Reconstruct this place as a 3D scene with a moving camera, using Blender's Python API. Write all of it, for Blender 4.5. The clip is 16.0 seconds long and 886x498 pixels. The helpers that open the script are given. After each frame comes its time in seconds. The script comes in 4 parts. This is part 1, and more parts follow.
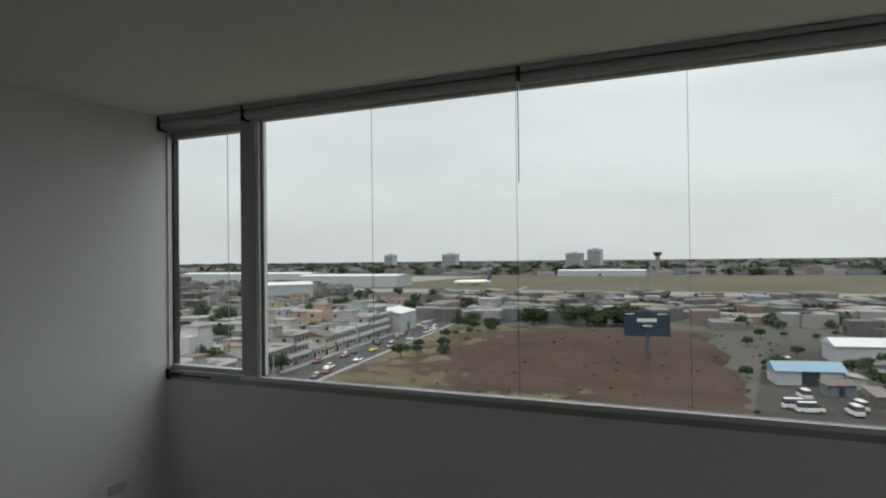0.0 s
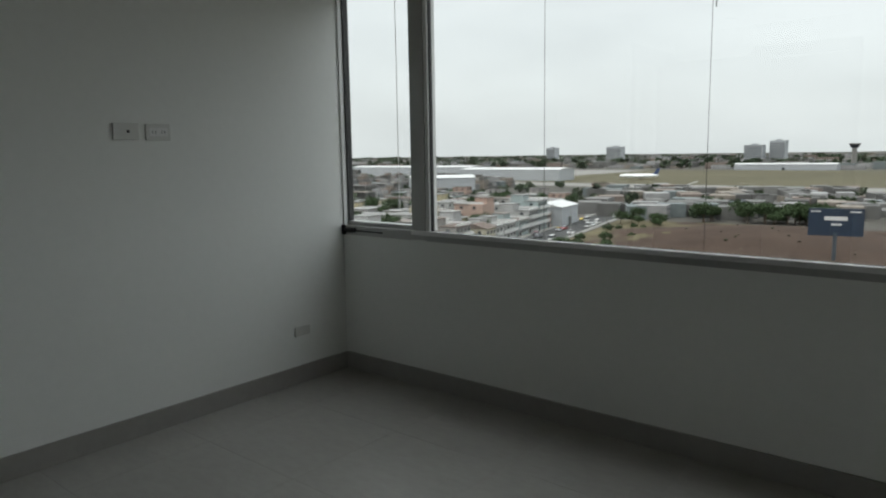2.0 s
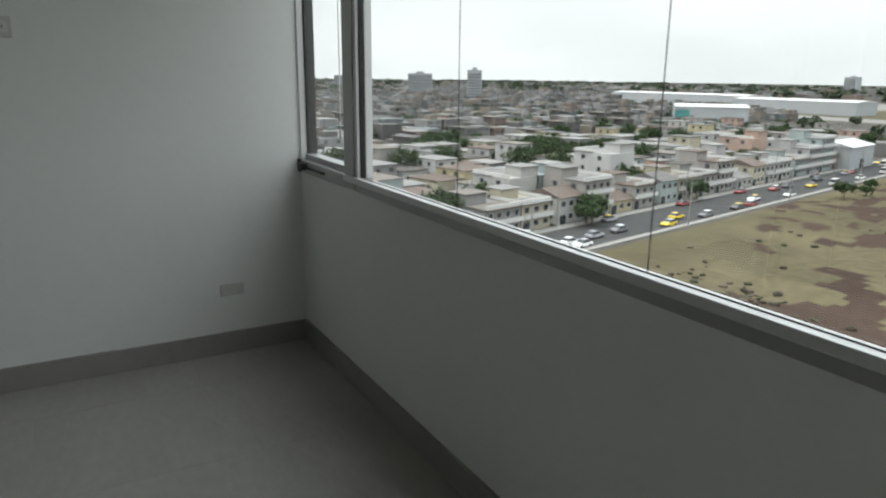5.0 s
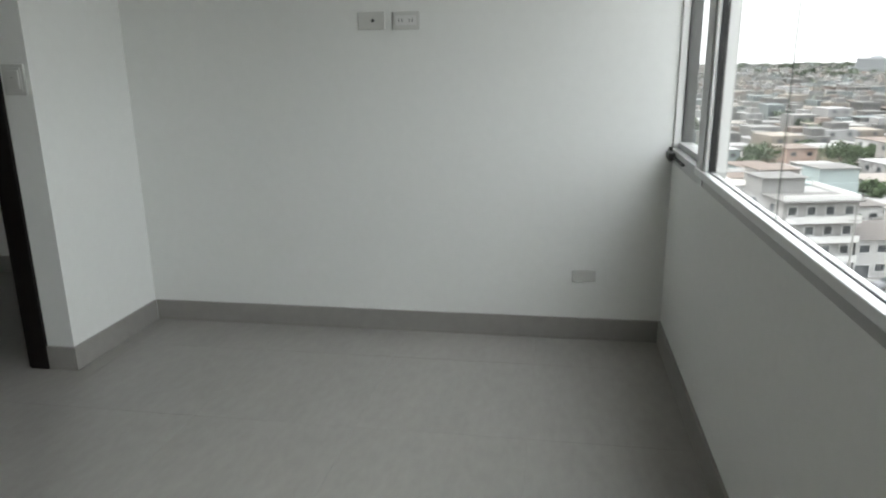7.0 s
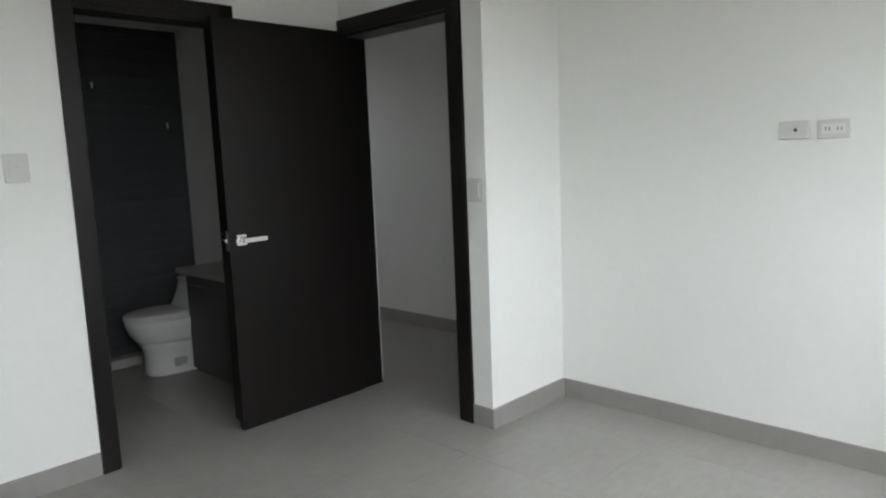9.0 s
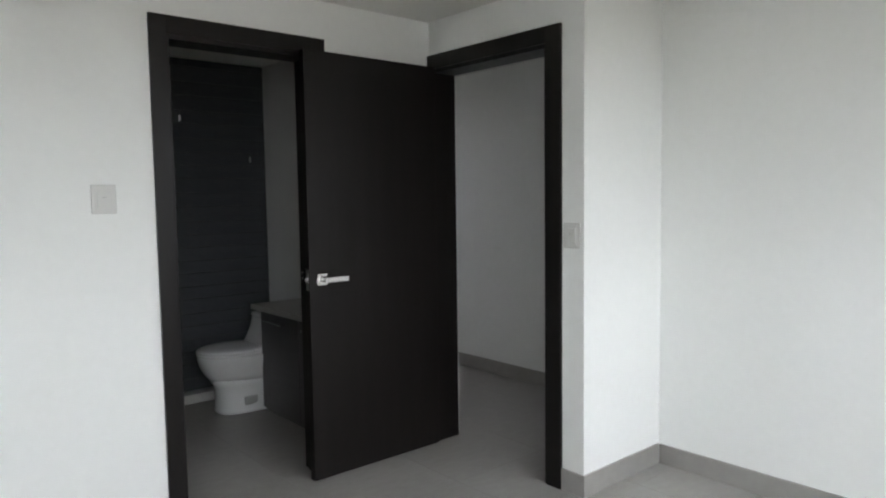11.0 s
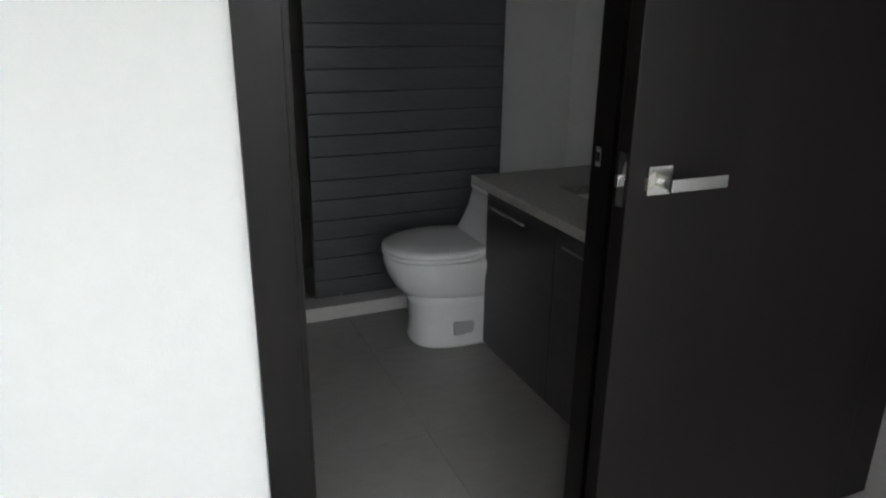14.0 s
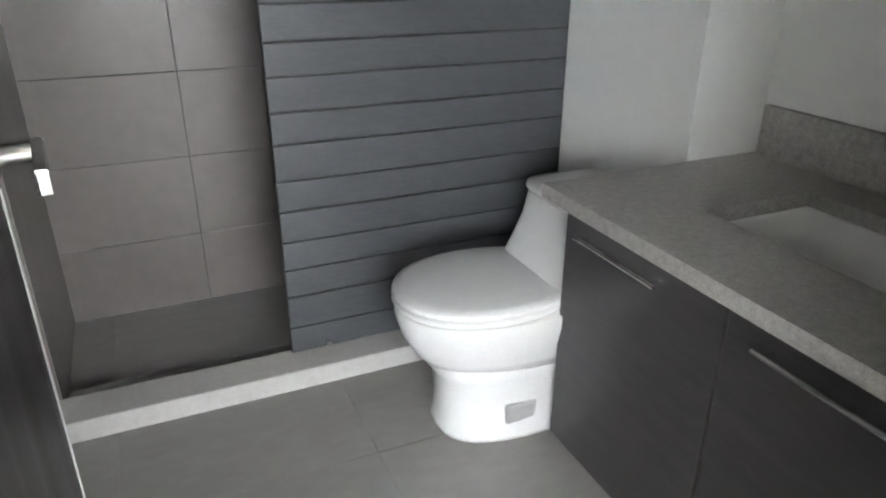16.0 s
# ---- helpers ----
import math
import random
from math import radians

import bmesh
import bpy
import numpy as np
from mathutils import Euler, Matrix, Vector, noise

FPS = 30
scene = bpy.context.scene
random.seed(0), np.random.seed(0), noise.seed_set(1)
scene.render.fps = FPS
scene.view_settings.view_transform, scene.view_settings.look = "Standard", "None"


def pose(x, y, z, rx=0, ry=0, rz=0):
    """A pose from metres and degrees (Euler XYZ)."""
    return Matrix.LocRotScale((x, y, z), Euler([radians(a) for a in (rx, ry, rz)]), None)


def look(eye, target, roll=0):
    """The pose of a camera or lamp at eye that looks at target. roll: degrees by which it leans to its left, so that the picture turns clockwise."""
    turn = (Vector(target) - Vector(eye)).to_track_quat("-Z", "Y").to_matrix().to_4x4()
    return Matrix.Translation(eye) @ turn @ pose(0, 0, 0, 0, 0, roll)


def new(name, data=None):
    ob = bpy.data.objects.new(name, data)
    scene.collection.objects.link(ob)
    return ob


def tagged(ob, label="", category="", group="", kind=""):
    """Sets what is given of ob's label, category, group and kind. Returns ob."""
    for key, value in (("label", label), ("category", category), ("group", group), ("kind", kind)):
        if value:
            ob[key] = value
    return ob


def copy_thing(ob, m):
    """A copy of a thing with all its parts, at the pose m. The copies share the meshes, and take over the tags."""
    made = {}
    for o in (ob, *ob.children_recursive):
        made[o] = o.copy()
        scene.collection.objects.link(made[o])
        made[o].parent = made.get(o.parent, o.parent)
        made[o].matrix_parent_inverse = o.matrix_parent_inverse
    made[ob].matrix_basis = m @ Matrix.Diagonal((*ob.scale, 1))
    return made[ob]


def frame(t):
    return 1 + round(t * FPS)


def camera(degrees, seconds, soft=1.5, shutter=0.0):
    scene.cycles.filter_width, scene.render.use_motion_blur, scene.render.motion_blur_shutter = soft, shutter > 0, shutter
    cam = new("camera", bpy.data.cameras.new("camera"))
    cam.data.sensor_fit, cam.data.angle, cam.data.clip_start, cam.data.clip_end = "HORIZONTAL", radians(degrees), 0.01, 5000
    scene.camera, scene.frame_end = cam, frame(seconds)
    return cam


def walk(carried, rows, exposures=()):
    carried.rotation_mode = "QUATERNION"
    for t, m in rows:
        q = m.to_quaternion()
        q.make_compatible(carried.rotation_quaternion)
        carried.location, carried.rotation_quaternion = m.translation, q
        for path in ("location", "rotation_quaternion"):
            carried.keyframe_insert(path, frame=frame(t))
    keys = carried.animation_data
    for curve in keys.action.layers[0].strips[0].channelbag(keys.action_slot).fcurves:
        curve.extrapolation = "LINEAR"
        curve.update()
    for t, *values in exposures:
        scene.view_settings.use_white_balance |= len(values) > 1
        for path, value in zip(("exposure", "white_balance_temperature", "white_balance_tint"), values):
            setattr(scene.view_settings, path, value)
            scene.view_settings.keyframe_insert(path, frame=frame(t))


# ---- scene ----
cam = camera(65.4, 16.0, soft=2.1)
PATH = [
    (0, (3.139, -2.841, 1.487), (2.261, -1.045, 1.51), -0.7),
    (0.5, (3.105, -2.893, 1.463), (1.843, -1.341, 1.496), -1.4),
    (1, (3.082, -2.877, 1.442), (1.624, -1.508, 1.459), -1.2),
    (1.5, (3.032, -2.916, 1.388), (1.6, -1.52, 1.357), -0.5),
    (2, (3.04, -2.767, 1.284), (1.781, -1.238, 1.007), -0.9),
    (2.5, (2.958, -2.61, 1.284), (1.804, -1.006, 0.976), -1.4),
    (3, (3.037, -2.342, 1.256), (1.828, -0.786, 0.912), -2.2),
    (5.5, (3.059, -0.859, 1.244), (1.304, -0.021, 0.779), -0.1),
    (6, (3.09, -0.803, 1.257), (1.252, -0.158, 0.803), -1.0),
    (6.5, (3.029, -0.536, 1.232), (1.125, -0.517, 0.623), 1.4),
    (7, (2.992, -0.478, 1.222), (1.087, -0.794, 0.701), -0.8),
    (7.5, (2.977, -0.401, 1.24), (1.206, -1.131, 0.665), -0.7),
    (8, (3.069, -0.353, 1.259), (1.452, -1.421, 0.764), -1.6),
    (8.5, (3.106, -0.307, 1.34), (1.617, -1.594, 0.984), -2.8),
    (11, (3.05, -0.55, 1.363), (1.748, -2.061, 1.211), -0.8),
    (11.5, (2.901, -0.793, 1.289), (1.749, -2.416, 1.086), -2.4),
    (12, (2.768, -1.021, 1.23), (1.734, -2.692, 0.857), -2.4),
    (12.5, (2.542, -1.361, 1.259), (1.712, -3.106, 0.743), -0.3),
    (13, (2.474, -1.723, 1.215), (1.606, -3.464, 0.75), -1.1),
    (13.5, (2.301, -2.054, 1.183), (1.572, -3.845, 0.672), -2.3),
    (14, (2.21, -2.404, 1.266), (1.467, -4.143, 0.614), 0.7),
    (14.5, (2.116, -2.749, 1.260), (1.222, -4.432, 0.645), -2.4),
    (14.8, (2.050, -2.894, 1.268), (1.232, -4.598, 0.616), -3.2),
    (15, (2.018, -2.982, 1.268), (1.229, -4.680, 0.622), -2.4),
    (15.1, (2.000, -3.025, 1.266), (1.193, -4.737, 0.622), -2.1),
    (15.4, (1.947, -3.126, 1.254), (1.164, -4.829, 0.559), -1.6),
    (15.7, (1.936, -3.302, 1.220), (1.141, -4.973, 0.455), -0.5),
    (16, (1.923, -3.420, 1.184), (1.189, -5.072, 0.372), 0.2),
]
walk(cam, [(t, look(eye, target, roll)) for t, eye, target, roll in PATH],
     [(0, 0.25, 6500, 11), (1.5, 0.45, 6500, 10), (3.2, 0.5, 6500, 10), (5.3, 0.85, 6500, 10), (6.2, 1.0, 6500, 11), (6.7, 1.6, 6500, 12), (7.2, 2.0, 6600, 14), (7.7, 2.15, 6600, 15), (8.5, 2.6, 6550, 15), (11, 2.95, 6450, 18), (13, 3.2, 6450, 18), (14.5, 3.6, 6500, 16), (15.0, 4.35, 6500, 18), (15.5, 5.7, 6500, 18), (16, 5.75, 6500, 18)])

# ---- world, sun ----
world = bpy.data.worlds.new("overcast_sky")
scene.world = world
world.use_nodes = True
wn, wl = world.node_tree.nodes, world.node_tree.links
wn.clear()
w_out = wn.new("ShaderNodeOutputWorld")
w_bg = wn.new("ShaderNodeBackground")
w_sky = wn.new("ShaderNodeTexSky")
w_sky.sky_type = "NISHITA"
w_sky.sun_disc = False
w_sky.sun_elevation = radians(62)
w_sky.sun_rotation = radians(200)
w_sky.dust_density = 4.0
w_co = wn.new("ShaderNodeTexCoord")
w_map = wn.new("ShaderNodeMapping")
w_map.inputs["Scale"].default_value = (1.0, 1.0, 3.6)
w_noise = wn.new("ShaderNodeTexNoise")
w_noise.inputs["Scale"].default_value = 1.6
w_noise.inputs["Detail"].default_value = 5.0
w_noise.inputs["Roughness"].default_value = 0.5
w_ramp = wn.new("ShaderNodeValToRGB")
w_ramp.color_ramp.elements[0].position, w_ramp.color_ramp.elements[0].color = 0.32, (4.75, 5.05, 5.2, 1)
w_ramp.color_ramp.elements[1].position, w_ramp.color_ramp.elements[1].color = 0.68, (6.3, 6.65, 6.8, 1)
w_mix = wn.new("ShaderNodeMixRGB")
w_mix.inputs[0].default_value = 0.9
w_bg.inputs["Strength"].default_value = 0.12
wl.new(w_co.outputs["Generated"], w_map.inputs["Vector"])
wl.new(w_map.outputs["Vector"], w_noise.inputs["Vector"])
wl.new(w_noise.outputs["Fac"], w_ramp.inputs["Fac"])
wl.new(w_sky.outputs["Color"], w_mix.inputs[1])
wl.new(w_ramp.outputs["Color"], w_mix.inputs[2])
# an overcast sky is brighter towards the zenith
w_sep = wn.new("ShaderNodeSeparateXYZ")
w_grad = wn.new("ShaderNodeMapRange")
w_grad.inputs["From Min"].default_value, w_grad.inputs["From Max"].default_value = 0.22, 1.0
w_grad.inputs["To Min"].default_value, w_grad.inputs["To Max"].default_value = 1.0, 3.4
w_mul = wn.new("ShaderNodeVectorMath")
w_mul.operation = "SCALE"
wl.new(w_co.outputs["Generated"], w_sep.inputs[0])
wl.new(w_sep.outputs["Z"], w_grad.inputs["Value"])
wl.new(w_mix.outputs["Color"], w_mul.inputs[0])
wl.new(w_grad.outputs[0], w_mul.inputs["Scale"])
wl.new(w_mul.outputs[0], w_bg.inputs["Color"])
wl.new(w_bg.outputs["Background"], w_out.inputs["Surface"])

sun = new("sun", bpy.data.lights.new("sun", "SUN"))
sun.data.energy, sun.data.angle, sun.data.color = 0.5, radians(25), (1.0, 0.97, 0.92)
sun.matrix_world = look((-20, -60, 100), (0, 0, 0))


# ---- materials ----
def material(name, color, rough=0.6, metal=0.0, vary=0.06, scale=3.0, fine=60.0, bump=0.05, bump_scale=120.0, spread=None, stretch=None, spec=0.5):
    """Base colour with a coarse and a fine variation, rough-edged gloss and a fine relief. spread: how far objects differ by their random number."""
    m = bpy.data.materials.new(name)
    m.use_nodes = True
    n, l = m.node_tree.nodes, m.node_tree.links
    p = n["Principled BSDF"]
    p.inputs["Metallic"].default_value = metal
    p.inputs["Specular IOR Level"].default_value = spec
    co = n.new("ShaderNodeTexCoord")
    vec = co.outputs["Object"]
    if stretch:
        mp = n.new("ShaderNodeMapping")
        mp.inputs["Scale"].default_value = stretch
        l.new(vec, mp.inputs["Vector"])
        vec = mp.outputs["Vector"]
    coarse, grain = n.new("ShaderNodeTexNoise"), n.new("ShaderNodeTexNoise")
    coarse.inputs["Scale"].default_value, coarse.inputs["Detail"].default_value = scale, 4.0
    grain.inputs["Scale"].default_value, grain.inputs["Detail"].default_value = fine, 3.0
    l.new(vec, coarse.inputs["Vector"])
    l.new(vec, grain.inputs["Vector"])
    add = n.new("ShaderNodeMath")
    add.operation = "ADD"
    l.new(coarse.outputs["Fac"], add.inputs[0])
    l.new(grain.outputs["Fac"], add.inputs[1])
    val = n.new("ShaderNodeMapRange")
    val.inputs["From Min"].default_value, val.inputs["From Max"].default_value = 0.6, 1.4
    val.inputs["To Min"].default_value, val.inputs["To Max"].default_value = 1 - vary, 1 + vary
    l.new(add.outputs[0], val.inputs["Value"])
    hsv = n.new("ShaderNodeHueSaturation")
    hsv.inputs["Color"].default_value = (*color, 1)
    l.new(val.outputs[0], hsv.inputs["Value"])
    out = hsv.outputs["Color"]
    if spread:
        info = n.new("ShaderNodeObjectInfo")
        ramp = n.new("ShaderNodeValToRGB")
        ramp.color_ramp.interpolation = "CONSTANT"
        while len(ramp.color_ramp.elements) < len(spread):
            ramp.color_ramp.elements.new(0.5)
        for i, c in enumerate(spread):
            ramp.color_ramp.elements[i].position = i / len(spread)
            ramp.color_ramp.elements[i].color = (*c, 1)
        l.new(info.outputs["Random"], ramp.inputs["Fac"])
        l.new(ramp.outputs["Color"], hsv.inputs["Color"])
    l.new(out, p.inputs["Base Color"])
    rg = n.new("ShaderNodeMapRange")
    rg.inputs["To Min"].default_value, rg.inputs["To Max"].default_value = max(0.02, rough - 0.08), min(1, rough + 0.08)
    l.new(coarse.outputs["Fac"], rg.inputs["Value"])
    l.new(rg.outputs[0], p.inputs["Roughness"])
    if bump:
        rel = n.new("ShaderNodeTexNoise")
        rel.inputs["Scale"].default_value, rel.inputs["Detail"].default_value = bump_scale, 3.0
        l.new(vec, rel.inputs["Vector"])
        bp = n.new("ShaderNodeBump")
        bp.inputs["Strength"].default_value, bp.inputs["Distance"].default_value = bump, 0.01
        l.new(rel.outputs["Fac"], bp.inputs["Height"])
        l.new(bp.outputs["Normal"], p.inputs["Normal"])
    return m


def island_material(name, colors, rough=0.8):
    """Each loose piece of a joined mesh takes one of the colours."""
    m = bpy.data.materials.new(name)
    m.use_nodes = True
    n, l = m.node_tree.nodes, m.node_tree.links
    g = n.new("ShaderNodeNewGeometry")
    ramp = n.new("ShaderNodeValToRGB")
    ramp.color_ramp.interpolation = "CONSTANT"
    while len(ramp.color_ramp.elements) < len(colors):
        ramp.color_ramp.elements.new(0.5)
    for i, c in enumerate(colors):
        ramp.color_ramp.elements[i].position = i / len(colors)
        ramp.color_ramp.elements[i].color = (*c, 1)
    tex = n.new("ShaderNodeTexNoise")
    tex.inputs["Scale"].default_value = 0.35
    co = n.new("ShaderNodeTexCoord")
    l.new(co.outputs["Object"], tex.inputs["Vector"])
    hsv = n.new("ShaderNodeHueSaturation")
    val = n.new("ShaderNodeMapRange")
    val.inputs["To Min"].default_value, val.inputs["To Max"].default_value = 0.6, 1.35
    l.new(tex.outputs["Fac"], val.inputs["Value"])
    l.new(val.outputs[0], hsv.inputs["Value"])
    l.new(g.outputs["Random Per Island"], ramp.inputs["Fac"])
    l.new(ramp.outputs["Color"], hsv.inputs["Color"])
    l.new(hsv.outputs["Color"], n["Principled BSDF"].inputs["Base Color"])
    n["Principled BSDF"].inputs["Roughness"].default_value = rough
    n["Principled BSDF"].inputs["Specular IOR Level"].default_value = 0.15
    return m


def glass_material(name, tint=(0.955, 0.965, 0.95)):
    m = bpy.data.materials.new(name)
    m.use_nodes = True
    n, l = m.node_tree.nodes, m.node_tree.links
    n.remove(n["Principled BSDF"])
    clear, gloss, mix, face = n.new("ShaderNodeBsdfTransparent"), n.new("ShaderNodeBsdfGlossy"), n.new("ShaderNodeMixShader"), n.new("ShaderNodeLayerWeight")
    clear.inputs["Color"].default_value = (*tint, 1)
    gloss.inputs["Roughness"].default_value = 0.01
    power, scale_ = n.new("ShaderNodeMath"), n.new("ShaderNodeMath")
    power.operation, scale_.operation = "POWER", "MULTIPLY_ADD"
    power.inputs[1].default_value = 4.0
    scale_.inputs[1].default_value, scale_.inputs[2].default_value = 0.4, 0.03
    l.new(face.outputs["Facing"], power.inputs[0])
    l.new(power.outputs[0], scale_.inputs[0])
    l.new(scale_.outputs[0], mix.inputs[0])
    l.new(clear.outputs[0], mix.inputs[1])
    l.new(gloss.outputs[0], mix.inputs[2])
    l.new(mix.outputs[0], n["Material Output"].inputs["Surface"])
    return m


PAINT = material("wall_paint", (0.79, 0.80, 0.78), 0.55, vary=0.02, scale=1.5, fine=25, bump=0.04, bump_scale=160)
CEIL = material("ceiling_paint", (0.74, 0.74, 0.70), 0.8, vary=0.02, scale=1.2, bump=0.05)
TILE = material("floor_tile", (0.30, 0.29, 0.27), 0.34, vary=0.10, scale=2.2, fine=14, bump=0.02, bump_scale=200, stretch=(1, 2.2, 1))
GROUT = material("grout", (0.285, 0.276, 0.257), 0.9)
SKIRT = material("baseboard_tile", (0.29, 0.28, 0.262), 0.4, vary=0.08, scale=4, fine=20, bump=0.02)
WENGE = material("dark_wood", (0.0085, 0.007, 0.0065), 0.38, spec=0.22, vary=0.35, scale=2.5, fine=40, bump=0.03, bump_scale=60, stretch=(8, 8, 0.6))
STEEL = material("brushed_steel", (0.66, 0.65, 0.63), 0.26, metal=1.0, vary=0.05, scale=10, fine=200, bump=0.01)
CHROME = material("chrome", (0.8, 0.8, 0.8), 0.08, metal=1.0, vary=0.02, bump=0)
ALU = material("grey_aluminium", (0.42, 0.42, 0.41), 0.42, metal=0.35, vary=0.04, scale=5, bump=0.01)
ALU_W = material("pale_aluminium", (0.72, 0.72, 0.71), 0.4, metal=0.15, vary=0.03, scale=5, bump=0.01)
RUBBER = material("black_rubber", (0.015, 0.015, 0.015), 0.6, bump=0.02)
SEAL = glass_material("clear_seal", (0.66, 0.66, 0.66))
GLASS = glass_material("window_glass")
BLIND = material("blind_fabric", (0.42, 0.42, 0.40), 0.85, vary=0.05, scale=6, fine=300, bump=0.1, bump_scale=700)
PLATE = material("socket_plastic", (0.60, 0.60, 0.575), 0.35, vary=0.02, bump=0)
SLOT = material("socket_slot", (0.03, 0.03, 0.03), 0.6, bump=0)
PORC = material("porcelain", (0.73, 0.73, 0.72), 0.12, vary=0.01, bump=0)
GRANITE = material("grey_granite", (0.36, 0.345, 0.32), 0.42, vary=0.30, scale=60, fine=220, bump=0)
CAB = material("cabinet_laminate", (0.040, 0.037, 0.036), 0.33, vary=0.35, scale=2.0, fine=30, bump=0.03, bump_scale=70, stretch=(1, 0.7, 9))
BROWN = material("brown_tile", (0.20, 0.18, 0.165), 0.35, vary=0.10, scale=3, fine=20, bump=0.02)
SLATE = material("slate_tile", (0.075, 0.080, 0.085), 0.42, vary=0.2, scale=3, fine=30, bump=0.08, bump_scale=40, stretch=(1, 1, 4))
DARK_GROUT = material("dark_grout", (0.05, 0.047, 0.044), 0.9)
CURB = material("curb_stone", (0.52, 0.51, 0.48), 0.4, vary=0.08, scale=6, fine=60, bump=0.02)


# ---- builders ----
def add_box(bm, lo, hi, bevel=0.0):
    verts = [bm.verts.new((x, y, z)) for z in (lo[2], hi[2]) for y in (lo[1], hi[1]) for x in (lo[0], hi[0])]
    faces = [bm.faces.new([verts[i] for i in q]) for q in ((0, 2, 3, 1), (4, 5, 7, 6), (0, 1, 5, 4), (2, 6, 7, 3), (0, 4, 6, 2), (1, 3, 7, 5))]
    if bevel:
        edges = list({e for f in faces for e in f.edges})
        bmesh.ops.bevel(bm, geom=edges, offset=bevel, segments=2, affect="EDGES", profile=0.6)
    return bm


def finish(name, bm, mat, smooth=False):
    me = bpy.data.meshes.new(name)
    bm.normal_update()
    bm.to_mesh(me)
    bm.free()
    if smooth:
        for p in me.polygons:
            p.use_smooth = True
    me.materials.append(mat)
    return new(name, me)


def part(name, bm, mat, parent=None, label="", smooth=False):
    ob = finish(name, bm, mat, smooth)
    ob.parent = parent
    if label:
        ob["label"] = label
    return ob


def box(name, lo, hi, mat, parent=None, bevel=0.0, label=""):
    return part(name, add_box(bmesh.new(), lo, hi, bevel), mat, parent, label)


def boxes(name, pairs, mat, parent=None, bevel=0.0, label=""):
    bm = bmesh.new()
    for lo, hi in pairs:
        add_box(bm, lo, hi, bevel)
    return part(name, bm, mat, parent, label)


def rod(name, a, b, r, mat, parent=None, sides=12, r2=None, label=""):
    a, b = Vector(a), Vector(b)
    bm = bmesh.new()
    bmesh.ops.create_cone(bm, cap_ends=True, segments=sides, radius1=r, radius2=r if r2 is None else r2, depth=(b - a).length,
                          matrix=Matrix.Translation((a + b) / 2) @ (b - a).to_track_quat("Z", "Y").to_matrix().to_4x4())
    return part(name, bm, mat, parent, label, smooth=False)


def loft(rings, cap=True):
    """A skin over rings of equally many points."""
    bm = bmesh.new()
    rows = [[bm.verts.new(p) for p in r] for r in rings]
    k = len(rows[0])
    for a, b in zip(rows, rows[1:]):
        for i in range(k):
            bm.faces.new((a[i], a[(i + 1) % k], b[(i + 1) % k], b[i]))
    if cap:
        bm.faces.new(rows[0][::-1])
        bm.faces.new(rows[-1])
    return bm


def thing(name, label, category, group="", at=(0, 0, 0)):
    ob = new(name)
    ob.location = at
    ob.empty_display_size = 0.1
    return tagged(ob, label, category, group)


def structure(ob, label="", category=""):
    return tagged(ob, label, category, kind="structure")


# ---- plan ----
CEILING = 2.30
EAST, WEST_B, JUT, DOOR_WALL = 4.3, 0.609, -2.434, -3.48
BATH_R, BATH_L, RIB, SHOWER = 0.518, 2.36, -5.185, -5.78
PLUMB, SLATE_END = 0.742, 1.622   # boxed-in wall behind the toilet, open end of the shower partition
HALL_W, HALL_S = -0.65, -5.78
SILL, HEAD = 0.870, 2.212

structure(box("wall_west", (-0.15, JUT - 0.12, 0), (0, 0.045, CEILING), PAINT), "smooth white painted wall with grey tile baseboard", "wall")
structure(box("wall_stub", (0, JUT - 0.12, 0), (WEST_B - 0.12, JUT, CEILING), PAINT), "short white painted wall return beside the doorway", "wall")
structure(boxes("wall_entry", [((WEST_B - 0.12, -2.64, 0), (WEST_B, JUT, CEILING)), ((WEST_B - 0.12, -3.445, 2.05), (WEST_B, -2.64, CEILING)),
                               ((WEST_B - 0.12, DOOR_WALL, 0), (WEST_B, -3.445, CEILING))], PAINT), "white painted wall with the entrance doorway", "wall")
structure(boxes("wall_bath_door", [((BATH_R - 0.1, DOOR_WALL - 0.12, 0), (1.335, DOOR_WALL, CEILING)), ((1.335, DOOR_WALL - 0.12, 2.05), (2.03, DOOR_WALL, CEILING)),
                                   ((2.03, DOOR_WALL - 0.12, 0), (EAST, DOOR_WALL, CEILING))], PAINT), "white painted wall with the bathroom doorway", "wall")
structure(box("wall_east", (EAST, DOOR_WALL - 0.12, 0), (EAST + 0.15, 0.045, CEILING), PAINT), "plain white painted wall", "wall")
structure(boxes("wall_window", [((0, 0, 0), (EAST, 0.030, 0.848)), ((0, 0, 2.25), (EAST, 0.045, CEILING))], PAINT), "white painted parapet wall under the window", "wall")
structure(box("wall_bath_side", (BATH_R - 0.1, SHOWER - 0.1, 0), (BATH_R, DOOR_WALL - 0.12, CEILING), PAINT), "pale painted bathroom wall behind the vanity", "wall")
structure(box("wall_bath_far", (BATH_R, SHOWER - 0.1, 0), (BATH_L + 0.1, SHOWER, CEILING), DARK_GROUT), "shower back wall", "wall")
structure(box("wall_bath_left", (BATH_L, SHOWER, 0), (BATH_L + 0.1, DOOR_WALL - 0.12, CEILING), PAINT), "bathroom side wall", "wall")
structure(box("wall_plumbing", (BATH_R, RIB, 0), (PLUMB, -4.642, CEILING), PAINT), "pale painted boxed-in wall behind the toilet", "wall")
